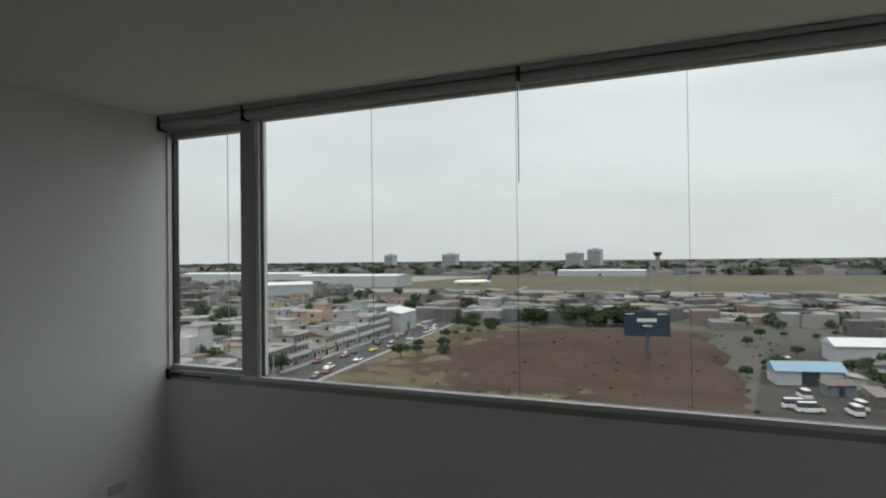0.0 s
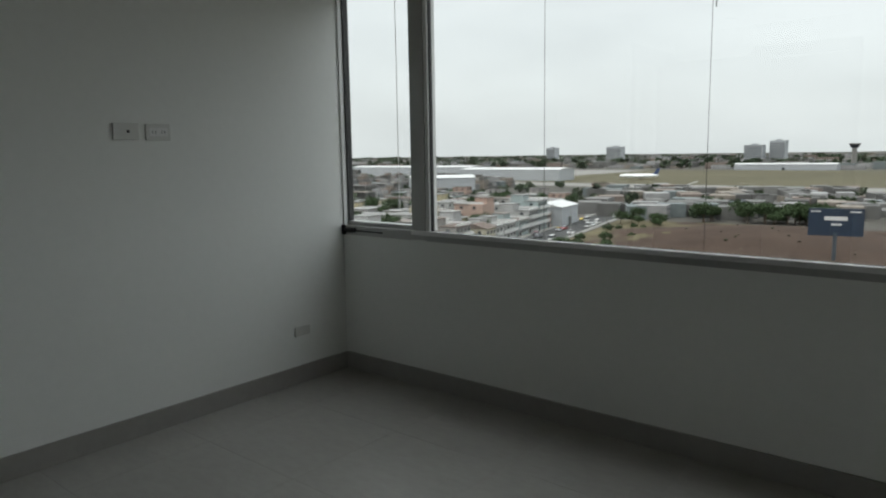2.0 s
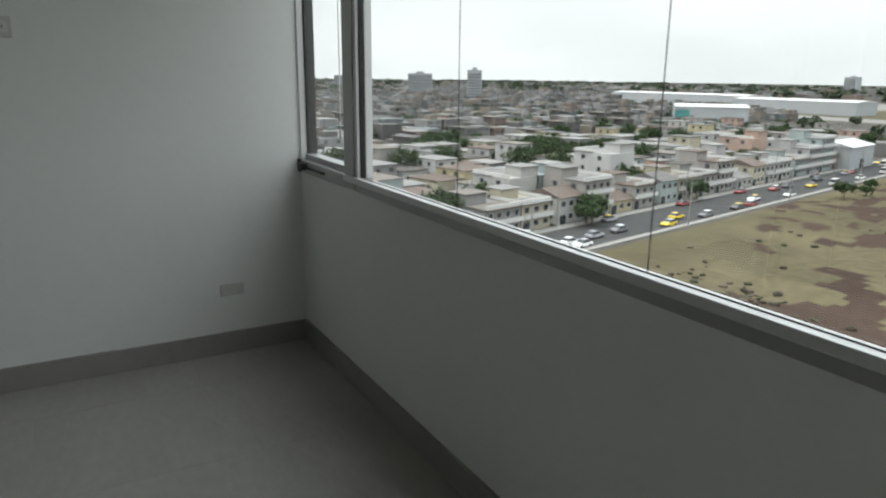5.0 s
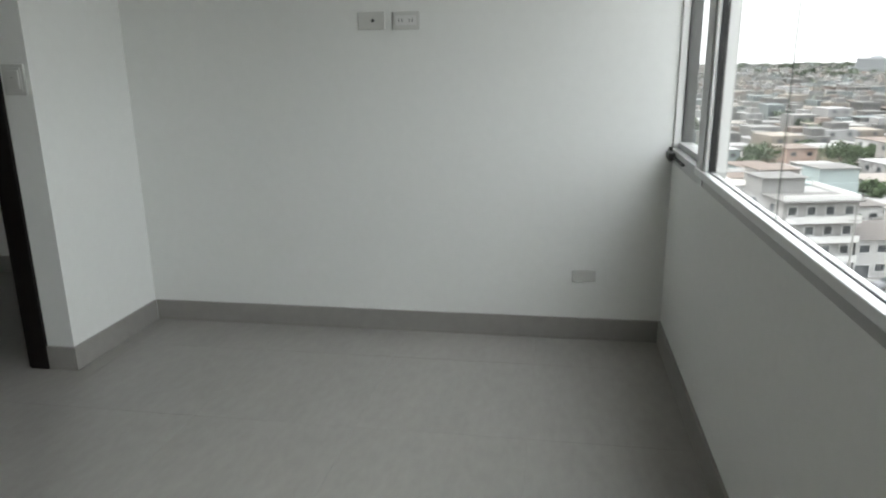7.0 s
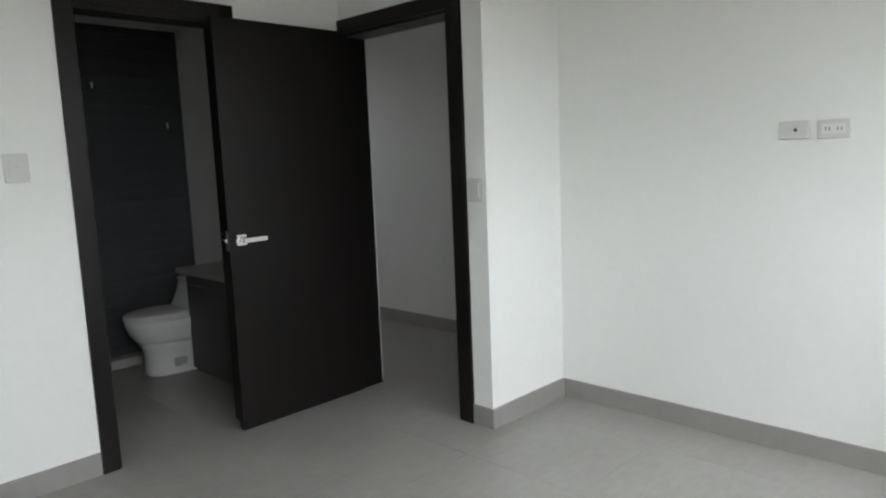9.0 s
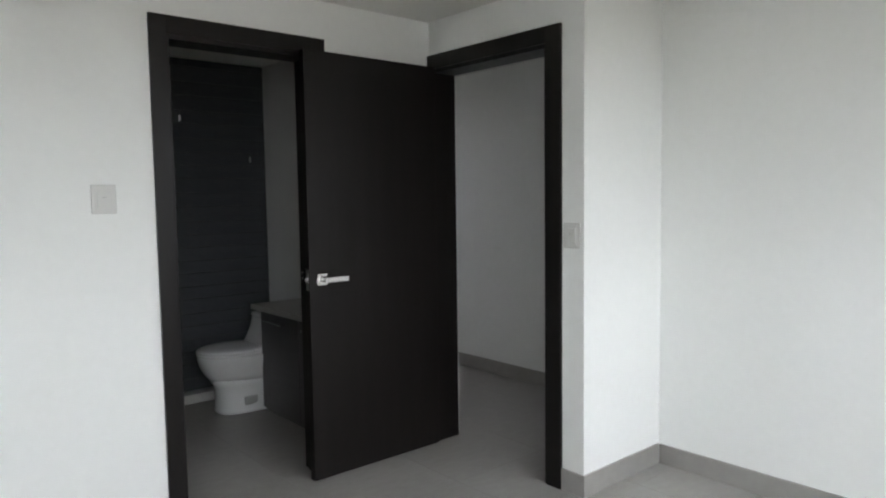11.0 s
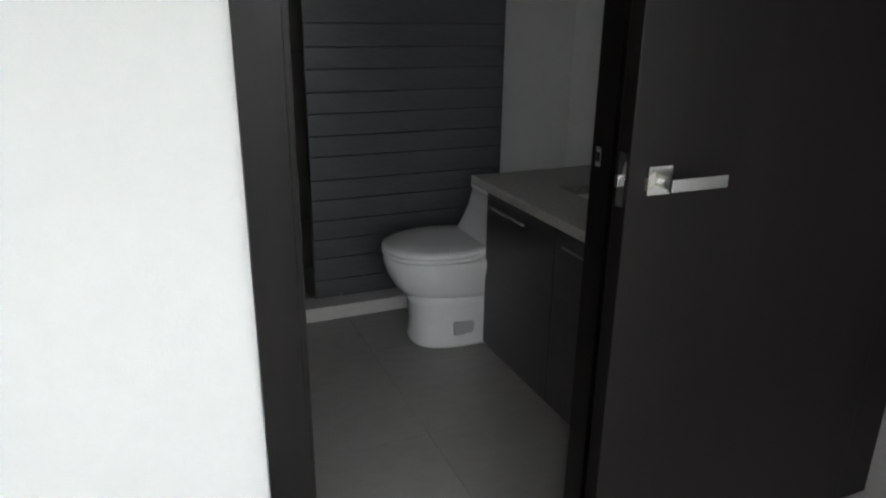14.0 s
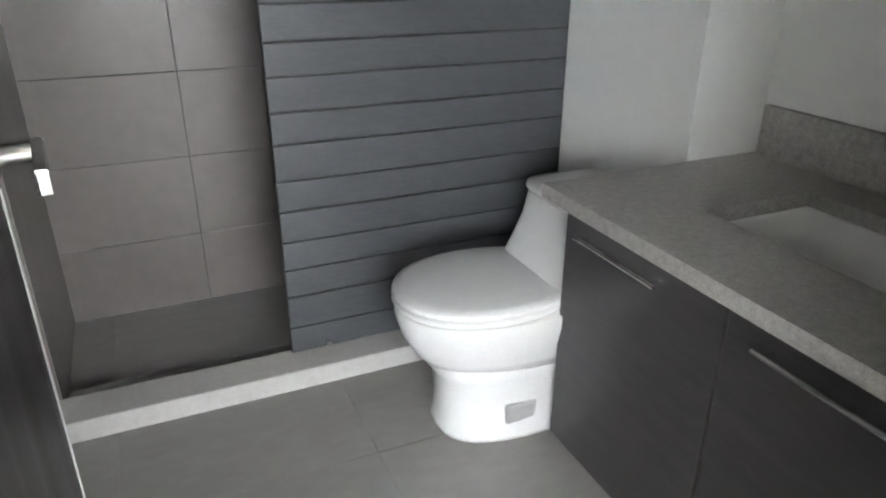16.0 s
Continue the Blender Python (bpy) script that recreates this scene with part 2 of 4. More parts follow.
structure(box("wall_shower", (BATH_R, RIB - 0.03, 0), (SLATE_END, RIB - 0.012, CEILING), DARK_GROUT), "thin partition wall of the shower", "wall")
structure(box("wall_hall_far", (HALL_W - 0.1, HALL_S, 0), (HALL_W, JUT - 0.12, CEILING), PAINT), "plain painted hallway wall", "wall")
structure(box("wall_hall_north", (HALL_W - 0.1, JUT - 0.12, 0), (-0.15, JUT - 0.02, CEILING), PAINT), "plain painted hallway end wall", "wall")
# unseen high opening, added to let more daylight into the hall
structure(boxes("wall_hall_south", [((HALL_W - 0.1, HALL_S - 0.1, 0), (BATH_R - 0.1, HALL_S, 1.55)), ((HALL_W - 0.1, HALL_S - 0.1, 2.1), (BATH_R - 0.1, HALL_S, CEILING)), ((HALL_W - 0.1, HALL_S - 0.1, 1.55), (-0.36, HALL_S, 2.1)), ((0.0, HALL_S - 0.1, 1.55), (BATH_R - 0.1, HALL_S, 2.1))], PAINT), "painted hallway end wall with an added high opening for daylight", "wall")
structure(box("ceiling", (HALL_W - 0.1, SHOWER - 0.1, CEILING), (EAST + 0.15, 0.15, CEILING + 0.2), CEIL), "flat off-white painted ceiling", "ceiling")
floor = structure(box("floor", (HALL_W - 0.1, SHOWER - 0.1, -0.25), (EAST + 0.15, 0.15, -0.002), GROUT), "grey matt porcelain tile floor with thin joints", "floor")
structure(boxes("facade", [((-6, 0.02, -31), (12, 0.35, -0.25))], PAINT), "building wall below the window", "facade")

# baseboards
def skirt(lo, hi, axis_label="grey porcelain tile baseboard along the wall"):
    structure(box("baseboard", (*lo, 0), (*hi, 0.102), SKIRT, bevel=0.002), axis_label, "baseboard")
T = 0.011
skirt((0, JUT + T), (T, 0 - T))
skirt((0, -T), (EAST, 0))
skirt((T, JUT), (WEST_B + T, JUT + T))
skirt((WEST_B, -2.556), (WEST_B + T, JUT))
skirt((2.088, DOOR_WALL), (EAST, DOOR_WALL + T))
skirt((EAST - T, DOOR_WALL + T), (EAST, -T))
skirt((HALL_W, HALL_S), (HALL_W + T, -3.56))

# ---- window ----
window = structure(thing("window_1", "wide grey aluminium window with frameless glass panes", "window"))
boxes("window_sill", [((0.55, -0.014, 0.846), (EAST, 0.030, SILL))], ALU_W, window, 0.003, "pale aluminium sill channel")
# thin grey strip imitates the soft shadow below the sill
box("bottom_rail", (0.652, -0.003, 0.816), (EAST, 0.0, 0.846), ALU, window, 0.001, "grey strip standing in for the shade under the sill")
box("sill_gasket", (0.68, 0.008, SILL), (EAST, 0.012, SILL + 0.002), RUBBER, window, label="dark glazing gasket")
boxes("head_frame", [((0, 0.0, 2.216), (EAST, 0.045, 2.252))], ALU, window, 0.003)
box("side_frame", (0, 0.0, 0.868), (0.010, 0.045, 2.216), ALU_W, window, 0.003)
box("side_gasket", (0.012, 0.030, 0.87), (0.016, 0.075, 2.216), RUBBER, window)
mull = box("mullion", (0.553, -0.008, 0.82), (0.652, 0.07, 2.218), ALU, window, 0.004, "grey aluminium mullion")
box("mullion_edge", (0.652, -0.004, SILL), (0.676, 0.06, 2.217), ALU_W, mull, 0.002, "pale aluminium edge strip")
box("gasket", (0.676, 0.008, SILL), (0.681, 0.03, 2.217), RUBBER, mull)
vent = boxes("vent_frame", [((0.016, 0.02, 0.869), (0.553, 0.075, 0.893)), ((0.016, 0.02, 2.18), (0.553, 0.075, 2.217))], ALU, window, 0.003, "opening sash frame")
box("vent_sill", (0.0, -0.006, 0.815), (0.553, 0.06, 0.868), ALU, window, 0.003)
box("latch", (0.05, -0.034, 0.832), (0.115, -0.006, 0.862), RUBBER, window, 0.006, "black window latch")
box("latch_arm", (0.115, -0.018, 0.838), (0.33, -0.006, 0.846), RUBBER, window, 0.002)
box("corner_bracket", (0.002, -0.016, 0.815), (0.03, -0.004, 0.872), RUBBER, window, 0.002)
p = box("pane", (0.016, 0.030, 0.893), (0.553, 0.036, 2.18), GLASS, window)
p.visible_shadow = False
cuts = [0.682, 1.362, 2.105, 2.82, 3.54, 4.29]
for a, b in zip(cuts, cuts[1:]):
    g = box("pane", (a + 0.0015, 0.016, SILL), (b - 0.0015, 0.020, 2.217), GLASS, window)
    g.visible_shadow = False
for a in cuts[1:-1]:
    box("seal", (a - 0.0013, 0.0165, SILL), (a + 0.0013, 0.0195, 2.217), SEAL, window, label="thin translucent joint seal")

# roller blind rolled up under the ceiling
blind = thing("roller_blind", "rolled-up grey fabric blind in its headrail below the ceiling", "blind")
box("headrail", (0.004, -0.066, 2.272), (EAST - 0.01, -0.002, 2.298), ALU, blind, 0.003)
rod("fabric_roll", (0.012, -0.034, 2.248), (EAST - 0.02, -0.034, 2.248), 0.026, BLIND, blind, 20)
box("bottom_bar", (0.012, -0.012, 2.218), (EAST - 0.02, -0.002, 2.236), BLIND, blind, 0.002)
box("chain_bracket", (2.142, -0.082, 2.226), (2.158, -0.064, 2.292), RUBBER, blind, 0.003, "dark chain bracket")
rod("chain_stop", (2.152, -0.084, 2.196), (2.152, -0.084, 2.224), 0.009, PORC, blind, 10, label="white chain stop")
rod("chain", (2.152, -0.084, 1.80), (2.152, -0.084, 2.20), 0.0022, PORC, blind, 6)
for x in (0.01, 0.62):
    box("end_bracket", (x - 0.006, -0.07, 2.214), (x + 0.006, -0.004, 2.296), RUBBER, blind, 0.002)
# pull cord of the vent
cord = thing("vent_cord", "thin white cord hanging inside the small window sash", "cord")
rod("cord", (0.43, 0.03, 1.02), (0.43, 0.03, 2.19), 0.002, PORC, cord, 6)
rod("cord_end", (0.43, 0.03, 0.98), (0.43, 0.03, 1.03), 0.006, PORC, cord, 8)

# ---- sockets and switches ----
def wall_plate(name, label, at, normal, kind):
    """A plate on a wall; normal is the axis that the face looks along."""
    ob = thing(name, label, "wall socket" if kind != "switch" else "light switch")
    w, h = {"switch": (0.092, 0.115), "blank": (0.105, 0.052)}.get(kind, (0.118, 0.075))
    box("plate", (-w / 2, -0.009, -h / 2), (w / 2, 0, h / 2), PLATE, ob, 0.004)
    if kind == "switch":
        box("surround", (-0.034, -0.0115, -0.046), (0.034, -0.0085, 0.046), PLATE, ob, 0.002)
        box("rocker", (-0.027, -0.016, -0.034), (0.027, -0.0112, 0.034), PLATE, ob, 0.003)
        box("marker", (-0.008, -0.0168, 0.006), (0.008, -0.0158, 0.009), ALU, ob)
    elif kind == "aerial":
        rod("jack", (0.008, -0.013, 0), (0.008, -0.008, 0), 0.007, SLOT, ob, 12, label="dark aerial jack")
    elif kind == "power":
        box("insert", (-0.045, -0.0115, -0.02), (0.045, -0.0085, 0.02), PORC, ob, 0.002)
        for x in (-0.022, 0.022):
            for o in (-0.0065, 0.0065):
                box("slot", (x + o - 0.0015, -0.013, -0.006), (x + o + 0.0015, -0.0112, 0.007), SLOT, ob)
    ob.matrix_world = pose(*at, 0, 0, {"x": 90, "y": 180, "-y": 0}[normal])
    return ob

wall_plate("wall_socket", "cream plastic aerial outlet plate on the white wall", (0, -1.268, 1.398), "x", "aerial")
wall_plate("wall_socket", "cream plastic double power socket on the white wall", (0, -1.118, 1.396), "x", "power")
wall_plate("wall_socket", "cream plastic power socket low above the baseboard", (0, -0.341, 0.30), "x", "blank")
wall_plate("light_switch", "cream plastic light switch beside the bathroom door", (2.283, DOOR_WALL, 1.37), "y", "switch")
wall_plate("light_switch", "cream plastic light switch beside the entrance door", (WEST_B, -2.497, 1.182), "x", "switch")


# ---- doors ----
def lever(name, parent, at, side, toward):
    """A square rose with a flat lever, on a face that looks along side (+1 or -1 in y); the lever points along toward in x."""
    h = box(name, (at[0] - 0.027, at[1], at[2] - 0.027), (at[0] + 0.027, at[1] + side * 0.009, at[2] + 0.027), STEEL, parent, 0.0015, "satin steel square lever handle")
    rod("neck", (at[0], at[1], at[2]), (at[0], at[1] + side * 0.05, at[2]), 0.011, STEEL, h, 14)
    y0, y1 = sorted((at[1] + side * 0.042, at[1] + side * 0.054))
    x0, x1 = sorted((at[0] - toward * 0.011, at[0] + toward * 0.118))
    box("lever", (x0, y0, at[2] - 0.012), (x1, y1, at[2] + 0.012), STEEL, h, 0.002)
    return h

# entrance door, standing open along the bathroom wall
door = structure(thing("door_1", "dark wenge wooden entrance door standing wide open", "door"))
cx = WEST_B
boxes("casing", [((cx, -2.64, 0), (cx + 0.016, -2.556, 2.12)), ((cx, -3.428, 2.045), (cx + 0.016, -2.64, 2.12)), ((cx, -3.478, 0), (cx + 0.016, -3.428, 2.12))], WENGE, door, 0.002)
boxes("jamb", [((cx - 0.14, -2.655, 0), (cx + 0.006, -2.62, 2.05)), ((cx - 0.14, -3.45, 0), (cx + 0.006, -3.428, 2.05)), ((cx - 0.14, -3.428, 2.025), (cx + 0.006, -2.64, 2.052))], WENGE, door, 0.001)
boxes("hall_casing", [((cx - 0.136, -2.64, 0), (cx - 0.121, -2.556, 2.12)), ((cx - 0.136, -3.478, 0), (cx - 0.121, -3.43, 2.12)), ((cx - 0.136, -3.43, 2.045), (cx - 0.121, -2.64, 2.12))], WENGE, door, 0.002)
leaf = box("leaf", (0.65, -3.425, 0.012), (1.431, -3.387, 2.045), WENGE, door, 0.002)
lever("door_handle", leaf, (1.366, -3.387, 0.979), 1, -1)
box("latch_plate", (1.4312, -3.416, 0.93), (1.4325, -3.396, 1.03), STEEL, leaf, label="steel latch plate")
box("latch_bolt", (1.4325, -3.411, 0.968), (1.443, -3.401, 0.99), STEEL, leaf, 0.002)

# closed door across the hallway
hall_door = structure(thing("door_3", "dark wenge wooden door across the hallway", "door"))
hx = HALL_W
boxes("casing", [((hx, -3.56, 0), (hx + 0.016, -3.485, 2.12)), ((hx, -3.485, 2.045), (hx + 0.016, -2.70, 2.12)), ((hx, -2.70, 0), (hx + 0.016, -2.625, 2.12))], WENGE, hall_door, 0.002)
box("leaf", (hx + 0.001, -3.485, 0.012), (hx + 0.009, -2.70, 2.045), WENGE, hall_door)

# bathroom door, open into the bathroom
bath_door = structure(thing("door_2", "dark wenge wooden bathroom door open inwards", "door"))
cy = DOOR_WALL
boxes("casing", [((2.014, cy, 0), (2.086, cy + 0.016, 2.12)), ((1.27, cy, 0), (1.342, cy + 0.016, 2.12)), ((1.342, cy, 2.045), (2.014, cy + 0.016, 2.12))], WENGE, bath_door, 0.002)
boxes("jamb", [((2.004, cy - 0.135, 0), (2.032, cy + 0.006, 2.05)), ((1.333, cy - 0.135, 0), (1.352, cy + 0.006, 2.05)), ((1.352, cy - 0.135, 2.026), (2.004, cy + 0.006, 2.052))], WENGE, bath_door, 0.001)
boxes("door_stop", [((1.992, cy - 0.085, 0), (2.004, cy - 0.05, 2.026)), ((1.352, cy - 0.085, 0), (1.364, cy - 0.05, 2.026))], WENGE, bath_door)
box("strike_plate", (1.3522, cy - 0.118, 0.962), (1.3535, cy - 0.102, 1.004), STEEL, bath_door, label="steel strike plate")
box("strike_hole", (1.3536, cy - 0.116, 0.972), (1.3542, cy - 0.104, 0.992), SLOT, bath_door)
me_bm = add_box(bmesh.new(), (-0.66, -0.02, 0.012), (0, 0.02, 2.03), 0.002)
leaf2 = part("leaf", me_bm, WENGE, bath_door)
# pale strips colour the dark leaf's free edge as if window light caught it
edge = box("edge_strip", (-0.6618, -0.0195, 0.012), (-0.6602, 0.0195, 2.03), ALU_W, leaf2, label="pale strip painted as window light on the door edge")
box("face_edge", (-0.661, 0.0195, 0.012), (-0.643, 0.0212, 2.03), ALU_W, leaf2, label="pale strip painted as light along the door face's edge")
lever("door_handle", leaf2, (-0.58, 0.02, 0.985), 1, 1)
lever("door_handle", leaf2, (-0.58, -0.02, 0.985), -1, 1)
for z in (0.25, 1.05, 1.80):
    rod("hinge", (0.004, 0.024, z - 0.045), (0.004, 0.024, z + 0.045), 0.006, STEEL, leaf2, 10, label="steel butt hinge")
for z in (0.75, 1.325):
    box("hinge_plate", (0.0, -0.019, z - 0.05), (0.0022, 0.017, z + 0.05), STEEL, leaf2, 0.0008, "steel hinge plate on the door edge")
    for k in (-0.034, 0.034):
        box("screw", (0.002, -0.004, z + k - 0.004), (0.003, 0.004, z + k + 0.004), SLOT, leaf2)
leaf2.matrix_basis = pose(2.03, cy - 0.15, 0, 0, 0, 96)

# ---- bathroom ----
# shower curb, ribbed accent tiles, brown tiles
structure(box("shower_curb", (PLUMB, -5.213, 0), (BATH_L, -5.09, 0.062), CURB, bevel=0.004), "pale stone shower curb across the bathroom floor", "curb")
structure(box("shower_return", (2.235, SHOWER + 0.012, 0), (BATH_L, -5.214, CEILING), BROWN), "brown tiled side wall of the shower", "wall")
rib = structure(new("accent_wall"), "dark slate wall of narrow horizontal tile strips", "tile wall")
strip_z, strip_kinds = 0.064, {}
strip_rng = random.Random(4)
while strip_z < CEILING - 0.03:
    height = min(strip_rng.choice((0.085, 0.09, 0.10)), CEILING - strip_z - 0.002)
    key = round(height, 4)
    if key not in strip_kinds:
        ob = box("tile_strip", (PLUMB + 0.001, RIB - 0.012, 0.0), (SLATE_END, RIB, height - 0.004), SLATE, rib, 0.003)
        strip_kinds[key] = ob.data
    else:
        ob = new("tile_strip", strip_kinds[key])
        ob.parent = rib
    ob.location = (0, strip_rng.uniform(-0.003, 0.003), strip_z)
    strip_z += height
brown = structure(new("shower_tiles"), "brown-grey rectangular wall tiles in the shower", "tile wall")
tile_me = None
for i in range(9):
    for j in range(3):
        if tile_me is None:
            ob = box("tile", (0, 0, 0), (0.597, 0.01, 0.272), BROWN, brown, 0.0015)
            tile_me = ob.data
        else:
            ob = new("tile", tile_me)
            ob.parent = brown
        ob.location = (0.596 + j * 0.6, SHOWER + 0.001, i * 0.275 - 0.02)
rod("shower_knob", (1.517, RIB + 0.002, 0.085), (1.517, RIB + 0.026, 0.085), 0.009, CHROME)
tagged(bpy.data.objects["shower_knob"], "small chrome stop valve on the dark tile wall", "valve")

for hx, hz in ((0.872, 1.64), (1.355, 1.90)):
    hook = thing("wall_hook", "small chrome hook on the dark tile wall", "hook", "bathroom hooks")
    rod("stem", (hx, RIB - 0.004, hz), (hx, RIB + 0.035, hz), 0.006, CHROME, hook, 10)
    rod("tip", (hx, RIB + 0.032, hz - 0.02), (hx, RIB + 0.032, hz + 0.02), 0.008, CHROME, hook, 10)

# vanity
vanity = thing("vanity_cabinet", "dark wood laminate vanity cabinet under a granite top", "cabinet", at=(0, 0, 0))
VX, VY = 1.088, -4.625
box("body", (BATH_R, VY + 0.026, 0.0), (VX - 0.04, -3.635, 0.56), CAB, vanity, 0.002)
box("side_panel", (BATH_R, VY + 0.006, 0.0), (VX - 0.021, VY + 0.025, 0.666), CAB, vanity, 0.001)
box("side_panel", (BATH_R, -3.634, 0.0), (VX - 0.021, -3.615, 0.666), CAB, vanity, 0.001)
box("front_rail", (VX - 0.039, VY + 0.026, 0.0), (VX - 0.021, -3.635, 0.666), CAB, vanity, 0.001)
for k, (y0, y1) in enumerate([(VY + 0.008, -4.141), (-4.136, -3.62)]):
    d = box("door", (VX - 0.019, y0, 0.03), (VX, y1, 0.655), CAB, vanity, 0.002)
    ym, hl = (-4.42 if k == 0 else -3.93), 0.13
    h = rod("handle", (VX + 0.026, ym - hl, 0.602), (VX + 0.026, ym + hl, 0.602), 0.005, CHROME, d, 10, label="slim chrome bar handle")
    for yy in (ym - hl + 0.02, ym + hl - 0.02):
        rod("handle_post", (VX - 0.001, yy, 0.602), (VX + 0.026, yy, 0.602), 0.004, CHROME, d, 8)
top = thing("granite_worktop", "speckled grey granite worktop with backsplash on the vanity", "worktop")
X0, X1, Y0, Y1 = 0.655, 0.94, -4.365, -3.85
boxes("slab", [((BATH_R + 0.001, -4.64, 0.668), (X0, -3.612, 0.70)), ((X1, -4.64, 0.668), (1.145, -3.612, 0.70)), ((X0, -4.64, 0.668), (X1, Y0, 0.70)), ((X0, Y1, 0.668), (X1, -3.612, 0.70))], GRANITE, top)
box("backsplash", (BATH_R + 0.001, -4.625, 0.7005), (BATH_R + 0.021, -3.612, 0.822), GRANITE, top, 0.002)
basin = thing("wash_basin", "white rectangular undermount basin in the vanity top", "basin")
def rect_ring(x0, x1, y0, y1, z, r, n=5):
    pts = []
    for cx_, cy_, a0 in ((x1 - r, y1 - r, 0), (x0 + r, y1 - r, 90), (x0 + r, y0 + r, 180), (x1 - r, y0 + r, 270)):
        for i in range(n + 1):
            a = radians(a0 + 90 * i / n)
            pts.append((cx_ + r * math.cos(a), cy_ + r * math.sin(a), z))
    return pts
bm = loft([rect_ring(X0 - 0.015, X1 + 0.015, Y0 - 0.015, Y1 + 0.015, 0.666, 0.03), rect_ring(X0 + 0.002, X1 - 0.002, Y0 + 0.002, Y1 - 0.002, 0.667, 0.03), rect_ring(X0 + 0.006, X1 - 0.006, Y0 + 0.006, Y1 - 0.006, 0.660, 0.035),
           rect_ring(X0 + 0.014, X1 - 0.014, Y0 + 0.014, Y1 - 0.014, 0.628, 0.04), rect_ring(X0 + 0.03, X1 - 0.03, Y0 + 0.03, Y1 - 0.03, 0.612, 0.05), rect_ring(X0 + 0.07, X1 - 0.07, Y0 + 0.09, Y1 - 0.09, 0.606, 0.05)], cap=False)
bm.faces.new(list(bm.verts)[-24:])
part("bowl", bm, PORC, basin, smooth=True)
rod("drain", ((X0 + X1) / 2, (Y0 + Y1) / 2, 0.604), ((X0 + X1) / 2, (Y0 + Y1) / 2, 0.609), 0.020, CHROME, basin, 16, label="chrome drain")
tap = thing("basin_tap", "chrome single-lever basin tap behind the basin", "tap")
TX, TY = 0.592, -4.12
rod("base", (TX, TY, 0.70), (TX, TY, 0.712), 0.028, CHROME, tap, 20)
rod("body", (TX, TY, 0.71), (TX, TY, 0.895), 0.021, CHROME, tap, 20)
box("spout", (TX - 0.005, TY - 0.016, 0.846), (TX + 0.125, TY + 0.016, 0.870), CHROME, tap, 0.006)
rod("aerator", (TX + 0.11, TY, 0.836), (TX + 0.11, TY, 0.848), 0.010, CHROME, tap, 12)
rod("cap", (TX, TY, 0.895), (TX, TY, 0.915), 0.019, CHROME, tap, 20, 0.014)
box("lever", (TX - 0.01, TY - 0.011, 0.915), (TX + 0.075, TY + 0.011, 0.928), CHROME, tap, 0.004)

# toilet
toilet = thing("toilet", "white one-piece porcelain toilet with closed lid", "toilet", at=(PLUMB + 0.012, -4.79, 0))
def oval(cx_, hx, hy, z, n=32, sq=2.3):
    pts = []
    for i in range(n):
        a = 2 * math.pi * i / n
        c, s = math.cos(a), math.sin(a)
        pts.append((cx_ + hx * math.copysign(abs(c) ** (2 / sq), c), hy * math.copysign(abs(s) ** (2 / sq), s), z))
    return pts
part("pedestal", loft([oval(0.29, 0.288, 0.140, 0.0, sq=2.8), oval(0.29, 0.290, 0.142, 0.012, sq=2.8), oval(0.29, 0.284, 0.134, 0.03, sq=2.8), oval(0.295, 0.278, 0.128, 0.10, sq=2.7),
                       oval(0.30, 0.282, 0.130, 0.17, sq=2.5), oval(0.315, 0.300, 0.142, 0.22, sq=2.4)]), PORC, toilet, smooth=True)
part("bowl", loft([oval(0.31, 0.295, 0.138, 0.205), oval(0.325, 0.312, 0.155, 0.245), oval(0.335, 0.330, 0.176, 0.295), oval(0.34, 0.338, 0.187, 0.34), oval(0.34, 0.338, 0.188, 0.366), oval(0.34, 0.334, 0.185, 0.372)]), PORC, toilet, smooth=True)
part("seat", loft([oval(0.445, 0.236, 0.184, 0.375, sq=2.1), oval(0.445, 0.240, 0.188, 0.380, sq=2.1), oval(0.445, 0.238, 0.186, 0.391, sq=2.1)]), PORC, toilet, smooth=True)
part("lid", loft([oval(0.445, 0.235, 0.182, 0.395, sq=2.1), oval(0.445, 0.240, 0.188, 0.400, sq=2.1), oval(0.445, 0.236, 0.184, 0.410, sq=2.1), oval(0.44, 0.215, 0.165, 0.417, sq=2.1), oval(0.435, 0.13, 0.09, 0.421, sq=2.1)]), PORC, toilet, smooth=True)
for hy in (-0.075, 0.075):
    rod("seat_hinge", (0.222, hy - 0.02, 0.398), (0.222, hy + 0.02, 0.398), 0.011, PORC, toilet, 12)
def slab_ring(front, hy, z):
    return oval(front / 2, front / 2, hy, z, sq=5)
part("tank", loft([slab_ring(0.36, 0.150, 0.35), slab_ring(0.335, 0.162, 0.41), slab_ring(0.30, 0.170, 0.46), slab_ring(0.275, 0.171, 0.51), slab_ring(0.258, 0.172, 0.575)]), PORC, toilet, smooth=True)
part("tank_lid", loft([slab_ring(0.262, 0.175, 0.577), slab_ring(0.266, 0.178, 0.584), slab_ring(0.262, 0.175, 0.598), slab_ring(0.23, 0.15, 0.603)]), PORC, toilet, smooth=True)
rod("button", (0.13, 0, 0.602), (0.13, 0, 0.608), 0.022, CHROME, toilet, 16, label="chrome flush button")
# grey inset imitates the shade of a recess in the pedestal
box("side_panel", (0.35, 0.090, 0.045), (0.44, 0.1315, 0.105), ALU, toilet, 0.012, "grey patch standing in for the shaded side recess")

# ceiling vent in the bathroom-side corner of the bedroom
grille = thing("ceiling_grille", "small dark ceiling fitting near the corner", "vent")
box("frame", (1.20, -3.02, CEILING - 0.012), (1.26, -2.96, CEILING), SLOT, grille, 0.003)

